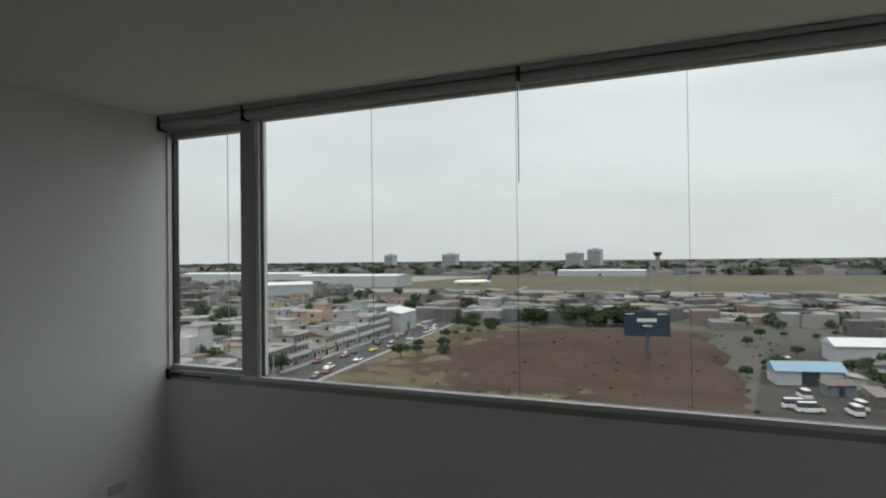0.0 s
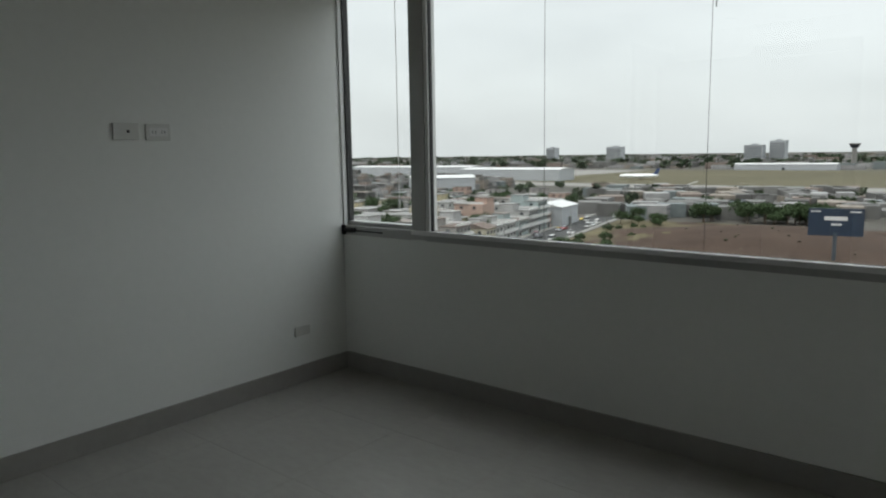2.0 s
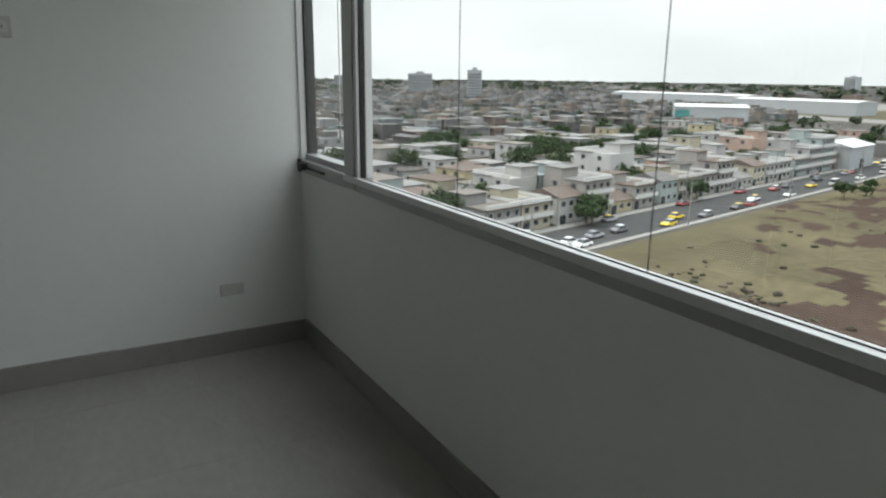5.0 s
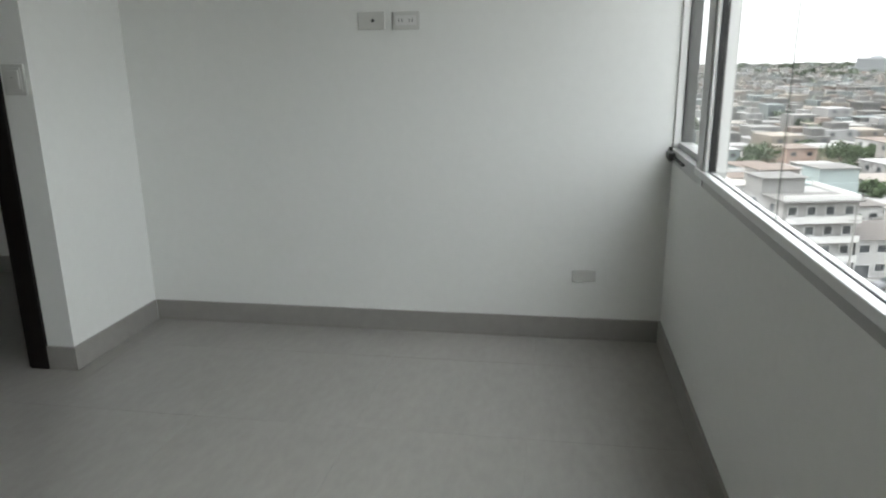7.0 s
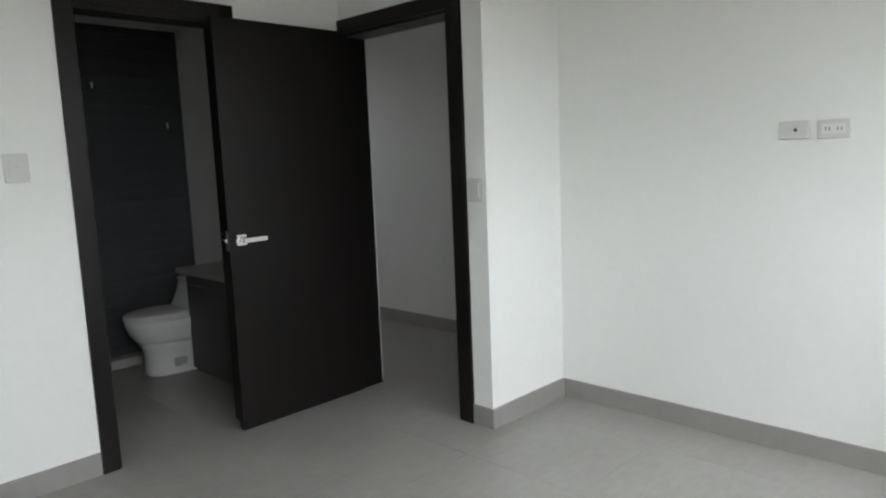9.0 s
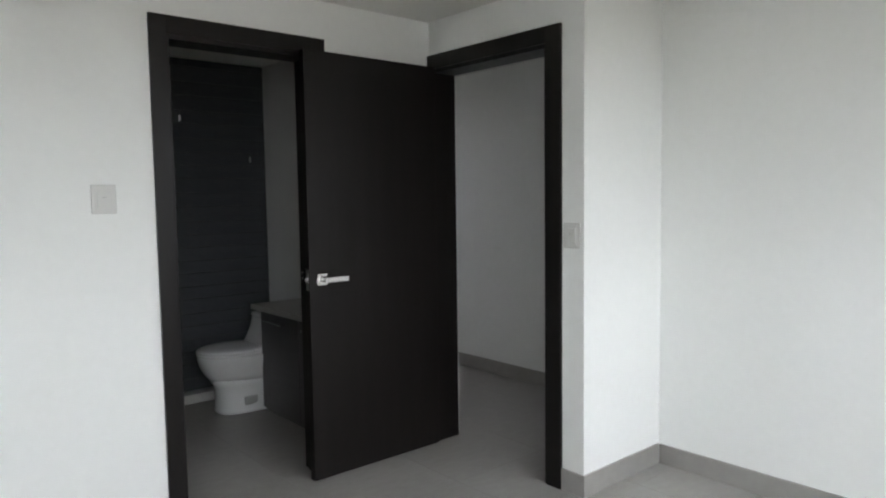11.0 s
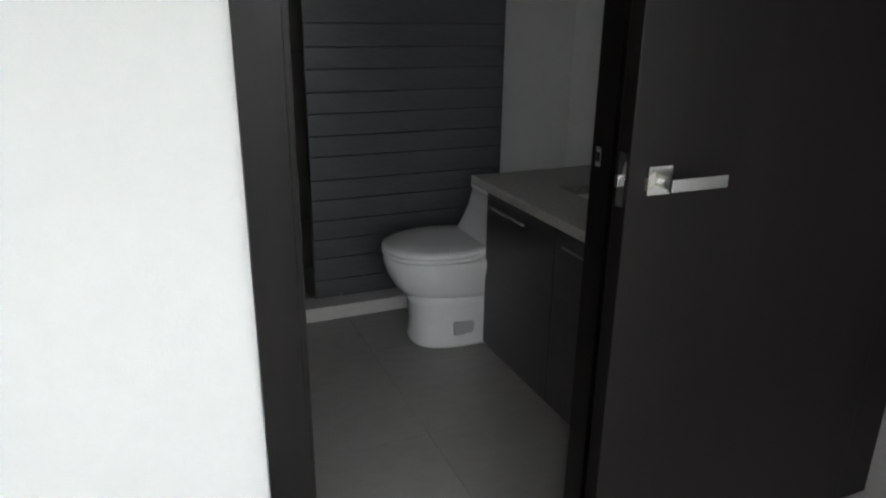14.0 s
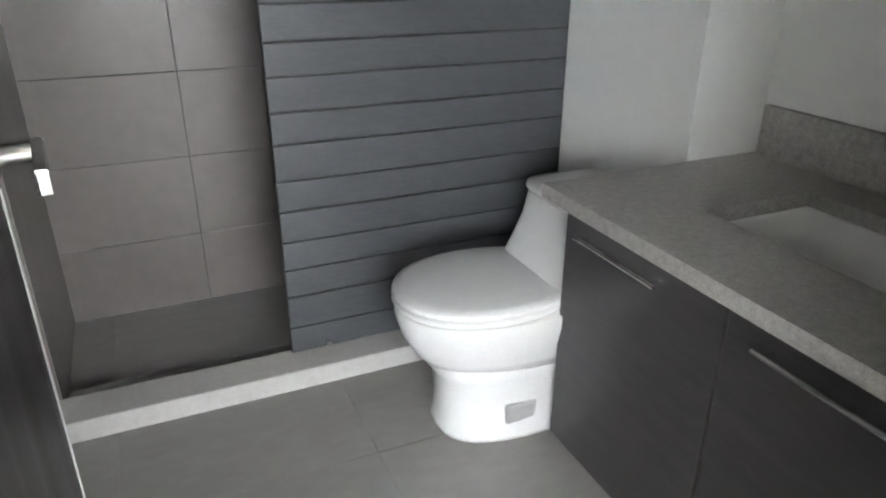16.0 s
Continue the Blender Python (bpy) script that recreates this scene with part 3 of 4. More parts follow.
# ---- city below ----
GROUND = -30.0
SOIL = material("city_ground", (0.075, 0.07, 0.062), 0.95, vary=0.25, scale=0.02, fine=0.4, bump=0, spec=0.08)
ASPHALT = material("asphalt", (0.057, 0.057, 0.057), 0.9, vary=0.12, scale=0.05, fine=2.0, bump=0, spec=0.08)
WALK = material("pavement_concrete", (0.231, 0.224, 0.210), 0.9, vary=0.1, scale=0.3, fine=4.0, bump=0, spec=0.08)
DRY = material("dry_grass", (0.090, 0.077, 0.046), 0.95, vary=0.45, scale=0.045, fine=0.6, bump=0.3, bump_scale=0.8, spec=0.08)
EARTH = material("bare_earth", (0.050, 0.034, 0.026), 0.95, vary=0.4, scale=0.06, fine=0.8, bump=0.3, bump_scale=0.9, spec=0.08)
AIRGRASS = material("airfield_grass", (0.086, 0.077, 0.05), 0.95, vary=0.3, scale=0.008, fine=0.1, bump=0, spec=0.08)
CONCRETE = material("airfield_concrete", (0.19, 0.183, 0.172), 0.9, vary=0.08, scale=0.02, fine=0.5, bump=0, spec=0.08)
HOUSE = material("house_paint", (0.270, 0.270, 0.259), 0.85, vary=0.16, scale=0.25, fine=3.0, bump=0, spread=[
    (0.336, 0.330, 0.314), (0.378, 0.373, 0.363), (0.270, 0.259, 0.243), (0.357, 0.325, 0.248), (0.314, 0.309, 0.303), (0.336, 0.238, 0.195), (0.394, 0.389, 0.378), (0.206, 0.201, 0.195), (0.347, 0.303, 0.195), (0.270, 0.314, 0.309), (0.357, 0.352, 0.341), (0.248, 0.232, 0.217)])
ROOFM = material("roof_sheet", (0.173, 0.173, 0.173), 0.8, vary=0.2, scale=0.3, fine=3.0, bump=0, spread=[
    (0.182, 0.178, 0.173), (0.130, 0.126, 0.122), (0.239, 0.234, 0.225), (0.095, 0.087, 0.082), (0.165, 0.147, 0.134), (0.208, 0.204, 0.200), (0.130, 0.104, 0.091)], spec=0.08)
PANEW = material("dark_window_glass", (0.035, 0.04, 0.045), 0.2, vary=0.2, bump=0)
TRIMW = material("white_trim", (0.490, 0.483, 0.469), 0.8, vary=0.06, bump=0)
LEAFM = material("foliage", (0.040, 0.060, 0.028), 0.85, vary=0.45, scale=0.5, fine=5.0, bump=0, spec=0.08)
BARK = material("bark", (0.12, 0.09, 0.065), 0.95, vary=0.2, bump=0)
CARP = material("car_paint", (0.6, 0.6, 0.6), 0.3, vary=0.03, bump=0, spread=[(0.75, 0.75, 0.75), (0.05, 0.05, 0.055), (0.72, 0.52, 0.04), (0.3, 0.3, 0.32), (0.7, 0.7, 0.72), (0.12, 0.12, 0.13), (0.65, 0.46, 0.04), (0.25, 0.04, 0.04)])
TYRE = material("tyre", (0.02, 0.02, 0.02), 0.9, bump=0)
FAR_TONES = [(0.167, 0.163, 0.156), (0.119, 0.116, 0.111), (0.219, 0.214, 0.211), (0.095, 0.092, 0.088), (0.183, 0.159, 0.135), (0.143, 0.139, 0.135), (0.246, 0.243, 0.239), (0.159, 0.128, 0.111), (0.135, 0.151, 0.151), (0.108, 0.104, 0.099)]
FARM = island_material("far_houses", FAR_TONES)
FARTREE = island_material("far_trees", [(0.05, 0.07, 0.04), (0.06, 0.08, 0.05), (0.07, 0.075, 0.05), (0.045, 0.065, 0.04)])

structure(box("ground", (-4000, -4000, GROUND - 1), (4000, 4500, GROUND), SOIL), "grey-brown dusty city ground reaching the horizon", "ground")
E1 = Vector((-0.205, 0.979, 0))          # along the street
E2 = Vector((-0.979, -0.205, 0))         # away from the window, into the houses
ORIGIN = Vector((-86.0, 64.0, GROUND))   # field side of the street

def at_street(u, v, z=0.0):
    return ORIGIN + E1 * u + E2 * v + Vector((0, 0, z))

STREET_TURN = math.degrees(math.atan2(E1.y, E1.x))

def strip(name, u0, u1, v0, v1, z0, z1, mat, label, category):
    ob = box(name, (u0, v0, z0), (u1, v1, z1), mat)
    ob.matrix_world = pose(*ORIGIN, 0, 0, STREET_TURN)
    return structure(ob, label, category)

strip("road", -140, 620, 2.5, 16.0, 0.0, 0.05, ASPHALT, "grey asphalt street with parked cars", "road")
strip("pavement", -140, 620, 16.0, 18.5, 0.0, 0.2, WALK, "pale concrete pavement along the houses", "pavement")
strip("pavement", -140, 240, 1.0, 2.5, 0.0, 0.2, WALK, "narrow concrete kerb along the empty lot", "pavement")

# empty lot with a low mound: one fine sheet
def hill(x, y):
    h = 0.25 + 0.35 * noise.noise(Vector((x * 0.06, y * 0.06, 0))) + 0.25 * noise.noise(Vector((x * 0.25, y * 0.25, 3)))
    d = ((x + 52) / 58) ** 2 + ((y - 232) / 46) ** 2
    h += 5.5 * math.exp(-d * 1.3)
    d2 = ((x + 57) / 16) ** 2 + ((y - 73) / 12) ** 2
    h += 1.6 * math.exp(-d2) * (1 + noise.noise(Vector((x * 0.2, y * 0.2, 5))))
    return max(0.06, h)

bm = bmesh.new()
NX, NY = 70, 110
grid = []
for j in range(NY + 1):
    y = 6 + j * (285 - 6) / NY
    left = -86.0 - 0.209 * (y - 64) + 0.5
    right = 22 - 0.16 * y + 9 * noise.noise(Vector((0, y * 0.03, 7))) + 4 * noise.noise(Vector((0, y * 0.11, 1)))
    grid.append([bm.verts.new((left + (right - left) * i / NX, y, GROUND + hill(left + (right - left) * i / NX, y) * min(1, i / 3 + 0.1, (NX - i) / 3 + 0.1))) for i in range(NX + 1)])
for j in range(NY):
    for i in range(NX):
        f = bm.faces.new((grid[j][i], grid[j][i + 1], grid[j + 1][i + 1], grid[j + 1][i]))
        x, y = f.calc_center_median().xy
        k = noise.noise(Vector((x * 0.035, y * 0.035, 9))) + 0.6 * noise.noise(Vector((x * 0.15, y * 0.15, 2)))
        brownish = math.exp(-(((x + 36) / 52) ** 2 + ((y - 215) / 75) ** 2)) * 2.3 + 0.8 * math.exp(-(((x + 55) / 18) ** 2 + ((y - 72) / 14) ** 2))
        f.material_index = 1 if k + brownish > 0.55 else 0
field = structure(part("empty_lot", bm, DRY, smooth=True), "dry yellow-brown grass lot with a bare earth mound", "field")
field.data.materials.append(EARTH)

# rubble and scrub on the lot
bm = bmesh.new()
for i in range(520):
    x, y = (random.gauss(-57, 9), random.gauss(73, 8)) if i < 330 else (random.uniform(-85, 10), random.uniform(40, 260))
    r = random.uniform(0.2, 0.75)
    bmesh.ops.create_icosphere(bm, subdivisions=1, radius=r, matrix=Matrix.Translation((x, y, GROUND + hill(x, y) + r * 0.2)) @ Matrix.Diagonal((1, random.uniform(0.6, 1.4), random.uniform(0.4, 0.8), 1)))
tagged(part("rubble", bm, island_material("rubble_stone", [(0.04, 0.033, 0.025), (0.06, 0.048, 0.036), (0.035, 0.03, 0.02), (0.035, 0.038, 0.02), (0.09, 0.075, 0.058)])), "scattered rubble and low scrub on the empty lot", "rubble", kind="stuff")


# houses
def house(w, d, storeys, style, group):
    """A flat- or shed-roofed town house; front looks along -y, base at z 0."""
    ob = thing("house", "rendered concrete town house with dark windows", "house", group)
    h = storeys * 2.9
    bm = add_box(bmesh.new(), (-w / 2, 0, 0), (w / 2, d, h))
    if style != 1:
        add_box(bm, (-w / 2, d * 0.55, h), (w * 0.1, d - 0.3, h + 2.3))
    wall = part("wall", bm, HOUSE, ob)
    if style == 1:
        bm = bmesh.new()
        v = [bm.verts.new(c) for c in ((-w / 2 - 0.4, -0.6, h + 0.1), (w / 2 + 0.4, -0.6, h + 0.1), (w / 2 + 0.4, d + 0.4, h + 0.1), (-w / 2 - 0.4, d + 0.4, h + 0.1), (-w / 2 - 0.4, d * 0.5, h + 1.7), (w / 2 + 0.4, d * 0.5, h + 1.7))]
        for q in ((0, 1, 5, 4), (2, 3, 4, 5), (0, 4, 3), (1, 2, 5), (3, 2, 1, 0)):
            bm.faces.new([v[i] for i in q])
        part("roof", bm, ROOFM, ob)
    else:
        boxes("roof", [((-w / 2 - 0.3, -0.9, h - 0.05), (w / 2 + 0.3, d * 0.5, h + 0.16)), ((-w / 2 - 0.2, d * 0.5, h + 2.3), (w * 0.1 + 0.3, d + 0.2, h + 2.42))], ROOFM, ob)
        boxes("parapet", [((-w / 2, -0.15, h + 0.16), (w / 2, 0.05, h + 0.85)), ((w / 2 - 0.2, 0.05, h + 0.16), (w / 2, d, h + 0.85))], TRIMW, ob)
    for k in range(storeys):
        z = k * 2.9
        n = max(2, round(w / 2.8))
        for i in range(n):
            x = -w / 2 + (i + 0.5) * w / n
            ww, wh = (0.62, 1.2) if style == 2 else (0.75, 1.1)
            if k == 0 and i == 0:
                ww, wh = 1.1, 2.0
            zc = z + (1.0 if (k == 0 and i == 0) else 1.55)
            win = boxes("window", [((x - ww - 0.09, -0.08, zc - wh / 2 - 0.09), (x + ww + 0.09, -0.002, zc - wh / 2)), ((x - ww - 0.09, -0.08, zc + wh / 2), (x + ww + 0.09, -0.002, zc + wh / 2 + 0.09)),
                                   ((x - ww - 0.09, -0.08, zc - wh / 2), (x - ww, -0.002, zc + wh / 2)), ((x + ww, -0.08, zc - wh / 2), (x + ww + 0.09, -0.002, zc + wh / 2))], TRIMW, ob)
            box("pane", (x - ww, -0.03, zc - wh / 2), (x + ww, -0.003, zc + wh / 2), PANEW, win)
        # windows in the flank
        for y in (d * 0.25, d * 0.7):
            box("side_window", (w / 2 + 0.002, y - 0.6, z + 1.0), (w / 2 + 0.03, y + 0.6, z + 2.1), PANEW, ob)
            box("side_window", (-w / 2 - 0.03, y - 0.6, z + 1.0), (-w / 2 - 0.002, y + 0.6, z + 2.1), PANEW, ob)
        if k > 0 and style != 1:
            boxes("balcony", [((-w / 2, -1.1, z - 0.1), (w / 2, -0.001, z + 0.1)), ((-w / 2, -1.1, z + 0.1), (w / 2, -1.0, z + 0.9))], TRIMW, ob)
    return ob


def mid_house(w, d, h, group):
    ob = thing("house", "small grey and white concrete house among dense rooftops", "house", group)
    box("wall", (-w / 2, 0, 0), (w / 2, d, h), HOUSE, ob)
    boxes("roof", [((-w / 2 - 0.3, -0.5, h), (w / 2 + 0.3, d + 0.3, h + 0.18))], ROOFM, ob)
    for z in ([1.6] if h < 4 else [1.6, 4.5] if h < 7 else [1.6, 4.5, 7.4]):
        for x in (-w * 0.27, w * 0.27):
            box("window", (x - 0.8, -0.03, z - 0.6), (x + 0.8, -0.002, z + 0.6), PANEW, ob)
        for y in (d * 0.3, d * 0.7):
            box("window", (w / 2 + 0.002, y - 0.7, z - 0.6), (w / 2 + 0.03, y + 0.7, z + 0.6), PANEW, ob)
            box("window", (-w / 2 - 0.03, y - 0.7, z - 0.6), (-w / 2 - 0.002, y + 0.7, z + 0.6), PANEW, ob)
    return ob


rng = random.Random(11)
NEAR_PROTOS = [house(9, 11, 2, 0, "houses along the street"), house(10, 12, 3, 0, "houses along the street"), house(8, 10, 2, 1, "houses along the street"),
               house(11, 12, 4, 2, "houses along the street"), house(9, 10, 1, 1, "houses along the street"), house(10, 11, 2, 2, "houses along the street")]
FACE = STREET_TURN            # fronts look at the street

def place(protos, used, i, m):
    if i not in used:
        used.add(i)
        protos[i].matrix_world = m
        return protos[i]
    return copy_thing(protos[i], m)

used_near = set()
sequence = [0, 5, 1, 3, 2, 0, 4, 5, 0, 2, 1, 4, 0, 2, 5, 0, 1, 4, 2, 0]
widths = [9, 10, 8, 11, 9, 10]
u = -62.0
k = 0
while u < 210:
    i = sequence[k % len(sequence)]
    w = widths[i]
    place(NEAR_PROTOS, used_near, i, pose(*at_street(u + w / 2, 19.5), 0, 0, FACE))
    if k % 3 != 2:
        i2 = rng.randrange(6)
        copy_thing(NEAR_PROTOS[i2], pose(*at_street(u + w / 2 - 1, 19.5 + 13 + 12 if i2 != 3 else 19.5 + 26), 0, 0, FACE + 180)) if i2 in used_near else place(NEAR_PROTOS, used_near, i2, pose(*at_street(u + w / 2, 45), 0, 0, FACE + 180))
    u += w + (0.4 if k % 4 else 3.0)
    k += 1

MID = [mid_house(8, 11, 3.2, "dense houses"), mid_house(9, 11, 6.0, "dense houses"), mid_house(10, 12, 3.6, "dense houses"), mid_house(8, 10, 8.8, "dense houses"), mid_house(12, 12, 5.6, "dense houses")]
used_mid = set()
count = 0
for row in range(6):
    v = 52 + (row // 2) * 34 + (row % 2) * 12.5
    u = -70.0 + row * 3
    while u < 330 and count < 250:
        i = rng.choice((0, 0, 1, 1, 2, 2, 3, 4))
        if rng.random() < 0.9:
            place(MID, used_mid, i, pose(*at_street(u, v + (12 if row % 2 else 0)), 0, 0, FACE + (180 if row % 2 else 0) + rng.uniform(-2, 2)))
            count += 1
        u += rng.uniform(9.5, 13)


# far rooftops: one joined mesh
def joined_blocks(name, blocks, mat, label, category):
    verts, faces = [], []
    for cx_, cy_, z0, w, d, h, a in blocks:
        c, s = math.cos(a), math.sin(a)
        b = len(verts)
        for z in (z0, z0 + h):
            for x, y in ((-w, -d), (w, -d), (w, d), (-w, d)):
                verts.append((cx_ + (c * x - s * y) / 2, cy_ + (s * x + c * y) / 2, z))
        faces += [(b, b + 1, b + 5, b + 4), (b + 1, b + 2, b + 6, b + 5), (b + 2, b + 3, b + 7, b + 6), (b + 3, b, b + 4, b + 7), (b + 4, b + 5, b + 6, b + 7)]
    me = bpy.data.meshes.new(name)
    me.from_pydata(verts, [], faces)
    me.materials.append(mat)
    return tagged(new(name, me), label, category, kind="stuff")


TURN = radians(STREET_TURN)
blocks = []
for row in range(60):
    v = 158 + row * 17
    u = -160.0
    while u < 620 - row * 4 + (0 if row < 20 else 500):
        p_ = at_street(u, v + rng.uniform(-2, 2))
        if p_.y > 5 and not (p_.y > 520 and p_.x > -420):
            h = rng.choice((3.0, 3.2, 5.8, 6.0, 6.2, 3.1, 8.8))
            w, d = rng.uniform(7, 13), rng.uniform(8, 14)
            blocks.append((p_.x, p_.y, GROUND, w, d, h, TURN + rng.uniform(-0.05, 0.05)))
            if rng.random() < 0.4:
                blocks.append((p_.x + 1, p_.y + 1, GROUND + h, w * 0.5, d * 0.5, 2.4, TURN))
            if rng.random() < 0.5:
                blocks.append((p_.x, p_.y - d * 0.1, GROUND + h, w * 1.05, d * 0.8, 0.25, TURN))
        u += rng.uniform(10, 17)
for i in range(620):
    y = rng.uniform(292, 505)
    x = rng.uniform(-150 - (y - 290) * 0.5, 420)
    if not (-95 < x < 20 and y < 310):
        blocks.append((x, y, GROUND, rng.uniform(8, 18), rng.uniform(8, 14), rng.choice((3, 3.4, 5.8, 6.2)), TURN + rng.choice((0, 0.3))))
for i in range(1700):
    y = 1080 + 1700 * rng.random() ** 1.5
    blocks.append((rng.uniform(-1500, 2300), y, GROUND, rng.uniform(14, 45), rng.uniform(12, 20), rng.choice((4, 6, 6, 8, 10)), rng.uniform(-0.3, 0.3)))
for i in range(2600):
    y, x = rng.uniform(30, 2700), -1050 - 2600 * rng.random() ** 1.4
    blocks.append((x, y, GROUND, rng.uniform(14, 40), rng.uniform(14, 30), rng.choice((4, 6, 6, 8, 9)), rng.uniform(-0.4, 0.4)))
joined_blocks("far_rooftops", blocks, FARM, "dense grey and white rooftops of low houses far below", "houses")
# dark openings on the far fronts
openings = []
for cx_, cy_, z0, w, d, h, a in blocks:
    if cy_ < 520 and z0 == GROUND and h > 2.5:
        for k in range(int(h // 2.9)):
            for off in (-0.25, 0.25):
                for n_, sgn in ((d / 2 + 0.06, -1), (w / 2 + 0.06, 1)):
                    if sgn < 0:
                        lx, ly, ww, dd = off * w, -n_, 1.6, 0.1
                    else:
                        lx, ly, ww, dd = n_, off * d, 0.1, 1.6
                    openings.append((cx_ + math.cos(a) * lx - math.sin(a) * ly, cy_ + math.sin(a) * lx + math.cos(a) * ly, z0 + k * 2.9 + 1.0, ww, dd, 1.2, a))
joined_blocks("far_windows", openings, PANEW, "small dark windows of the distant houses", "windows")


# trees
def tree(h, r, seed, group="street and garden trees"):
    t_rng = random.Random(seed)
    ob = thing("tree", "broad dark green leafy city tree", "tree", group)
    rings = []
    for k in range(5):
        z = h * 0.5 * k / 4
        rr = 0.32 * (1 - 0.14 * k)
        rings.append([(rr * math.cos(a * math.pi / 4) + 0.12 * math.sin(k), rr * math.sin(a * math.pi / 4), z) for a in range(8)])
    trunk = part("trunk", loft(rings), BARK, ob)
    for k in range(4):
        a = k * 1.6 + t_rng.random()
        rod("limb", (0, 0, h * 0.36), (math.cos(a) * r * 0.55, math.sin(a) * r * 0.55, h * 0.66), 0.16, BARK, trunk, 6, 0.06)
    verts, faces = [], []
    for k in range(26):
        a, q = t_rng.uniform(0, 6.28), math.sqrt(t_rng.random())
        c = Vector((math.cos(a) * q * r * 0.8, math.sin(a) * q * r * 0.8, h * (0.52 + 0.38 * t_rng.random() * (1 - 0.5 * q))))
        size = r * t_rng.uniform(0.22, 0.38)
        for i in range(34):
            dvec = Vector((t_rng.gauss(0, 1), t_rng.gauss(0, 1), t_rng.gauss(0, 0.7))).normalized()
            p_ = c + dvec * size * t_rng.uniform(0.6, 1.05)
            s1 = Vector((t_rng.gauss(0, 1), t_rng.gauss(0, 1), t_rng.gauss(0, 1))).normalized() * 0.42
            s2 = s1.cross(dvec).normalized() * 0.3
            b = len(verts)
            verts += [p_ - s1, p_ + s2, p_ + s1, p_ - s2]
            faces.append((b, b + 1, b + 2, b + 3))
    me = bpy.data.meshes.new("crown")
    me.from_pydata([tuple(v) for v in verts], [], faces)
    me.materials.append(LEAFM)
    crown = new("crown", me)
    crown.parent = ob
    return ob


TREES = [tree(7.5, 4.2, 1), tree(9.5, 5.6, 2), tree(6.0, 3.2, 3)]
used_tree = set()
spots = [(38, 14.8, 2), (41, 15.5, 0), (60, 38, 0), (88, 16.8, 2), (-12, 33, 0)]
for u, v, i in spots:
    place(TREES, used_tree, i, pose(*at_street(u, v), 0, 0, rng.uniform(0, 360)))
place(TREES, used_tree, 1, pose(*at_street(118, 78), 0, 0, 20))
for k in range(115):
    u, v = rng.uniform(-40, 330), rng.choice((31, 64, 79, 98, 113, 132, 147))
    copy_thing(TREES[rng.randrange(3)], pose(*at_street(u, v + rng.uniform(-2, 2)), 0, 0, rng.uniform(0, 360)))
for k in range(14):     # the big clump beside the street
    copy_thing(TREES[1], pose(*at_street(128 + rng.uniform(-16, 16), 92 + rng.uniform(-12, 12)), 0, 0, rng.uniform(0, 360)))
for k in range(24):     # behind the mound
    copy_thing(TREES[rng.randrange(3)], pose(rng.uniform(-98, -52), rng.uniform(294, 312), GROUND, 0, 0, rng.uniform(0, 360)))


for k in range(18):     # scrub between the street and the mound
    y_ = rng.uniform(175, 286)
    copy_thing(TREES[rng.randrange(3)], pose(-84.0 - 0.209 * (y_ - 64) + rng.uniform(4, 22), y_, GROUND + 0.3, 0, 0, rng.uniform(0, 360)) @ Matrix.Scale(rng.uniform(0.4, 0.8), 4))


def far_woods(name, spots_, label):
    verts, faces = [], []
    for x, y, r in spots_:
        for k in range(16):
            a, q = rng.uniform(0, 6.28), math.sqrt(rng.random())
            c = Vector((x + math.cos(a) * q * r, y + math.sin(a) * q * r, GROUND + r * rng.uniform(0.35, 1.25)))
            for i in range(3):
                s1 = Vector((rng.gauss(0, 1), rng.gauss(0, 1), rng.gauss(0, 1))).normalized() * r * 0.5
                s2 = Vector((rng.gauss(0, 1), rng.gauss(0, 1), rng.gauss(0, 1))).normalized() * r * 0.35
                b = len(verts)
                verts += [tuple(c - s1), tuple(c + s2), tuple(c + s1), tuple(c - s2)]
                faces.append((b, b + 1, b + 2, b + 3))
    me = bpy.data.meshes.new(name)
    me.from_pydata(verts, [], faces)
    me.materials.append(FARTREE)
    return tagged(new(name, me), label, "trees", kind="stuff")


sp = [(*at_street(rng.uniform(-150, 600), rng.uniform(160, 1000)).xy, rng.uniform(3, 6)) for k in range(420)]
sp = [s_ for s_ in sp if s_[1] > 5 and not (s_[1] > 520 and s_[0] > -420)]
sp += [(rng.uniform(-300, 420), rng.uniform(300, 510), rng.uniform(2.5, 4.5)) for k in range(170)]
sp += [(rng.uniform(-1200, 2200), 1060 + 1500 * rng.random() ** 1.5, rng.uniform(5, 10)) for k in range(900)]
sp += [(-1000 - 2300 * rng.random() ** 1.3, rng.uniform(30, 2400), rng.uniform(6, 11)) for k in range(600)]
far_woods("far_trees", sp, "scattered dark green trees among distant roofs")

# airfield
structure(box("airfield_grass", (-420, 600, GROUND), (2600, 1010, GROUND + 0.06), AIRGRASS), "dry olive airfield grass", "field")
structure(box("runway", (-700, 545, GROUND), (2600, 598, GROUND + 0.08), CONCRETE), "pale concrete runway strip", "runway")
structure(box("taxiway", (-900, 598, GROUND), (-420, 1000, GROUND + 0.08), CONCRETE), "pale concrete airport apron", "runway")

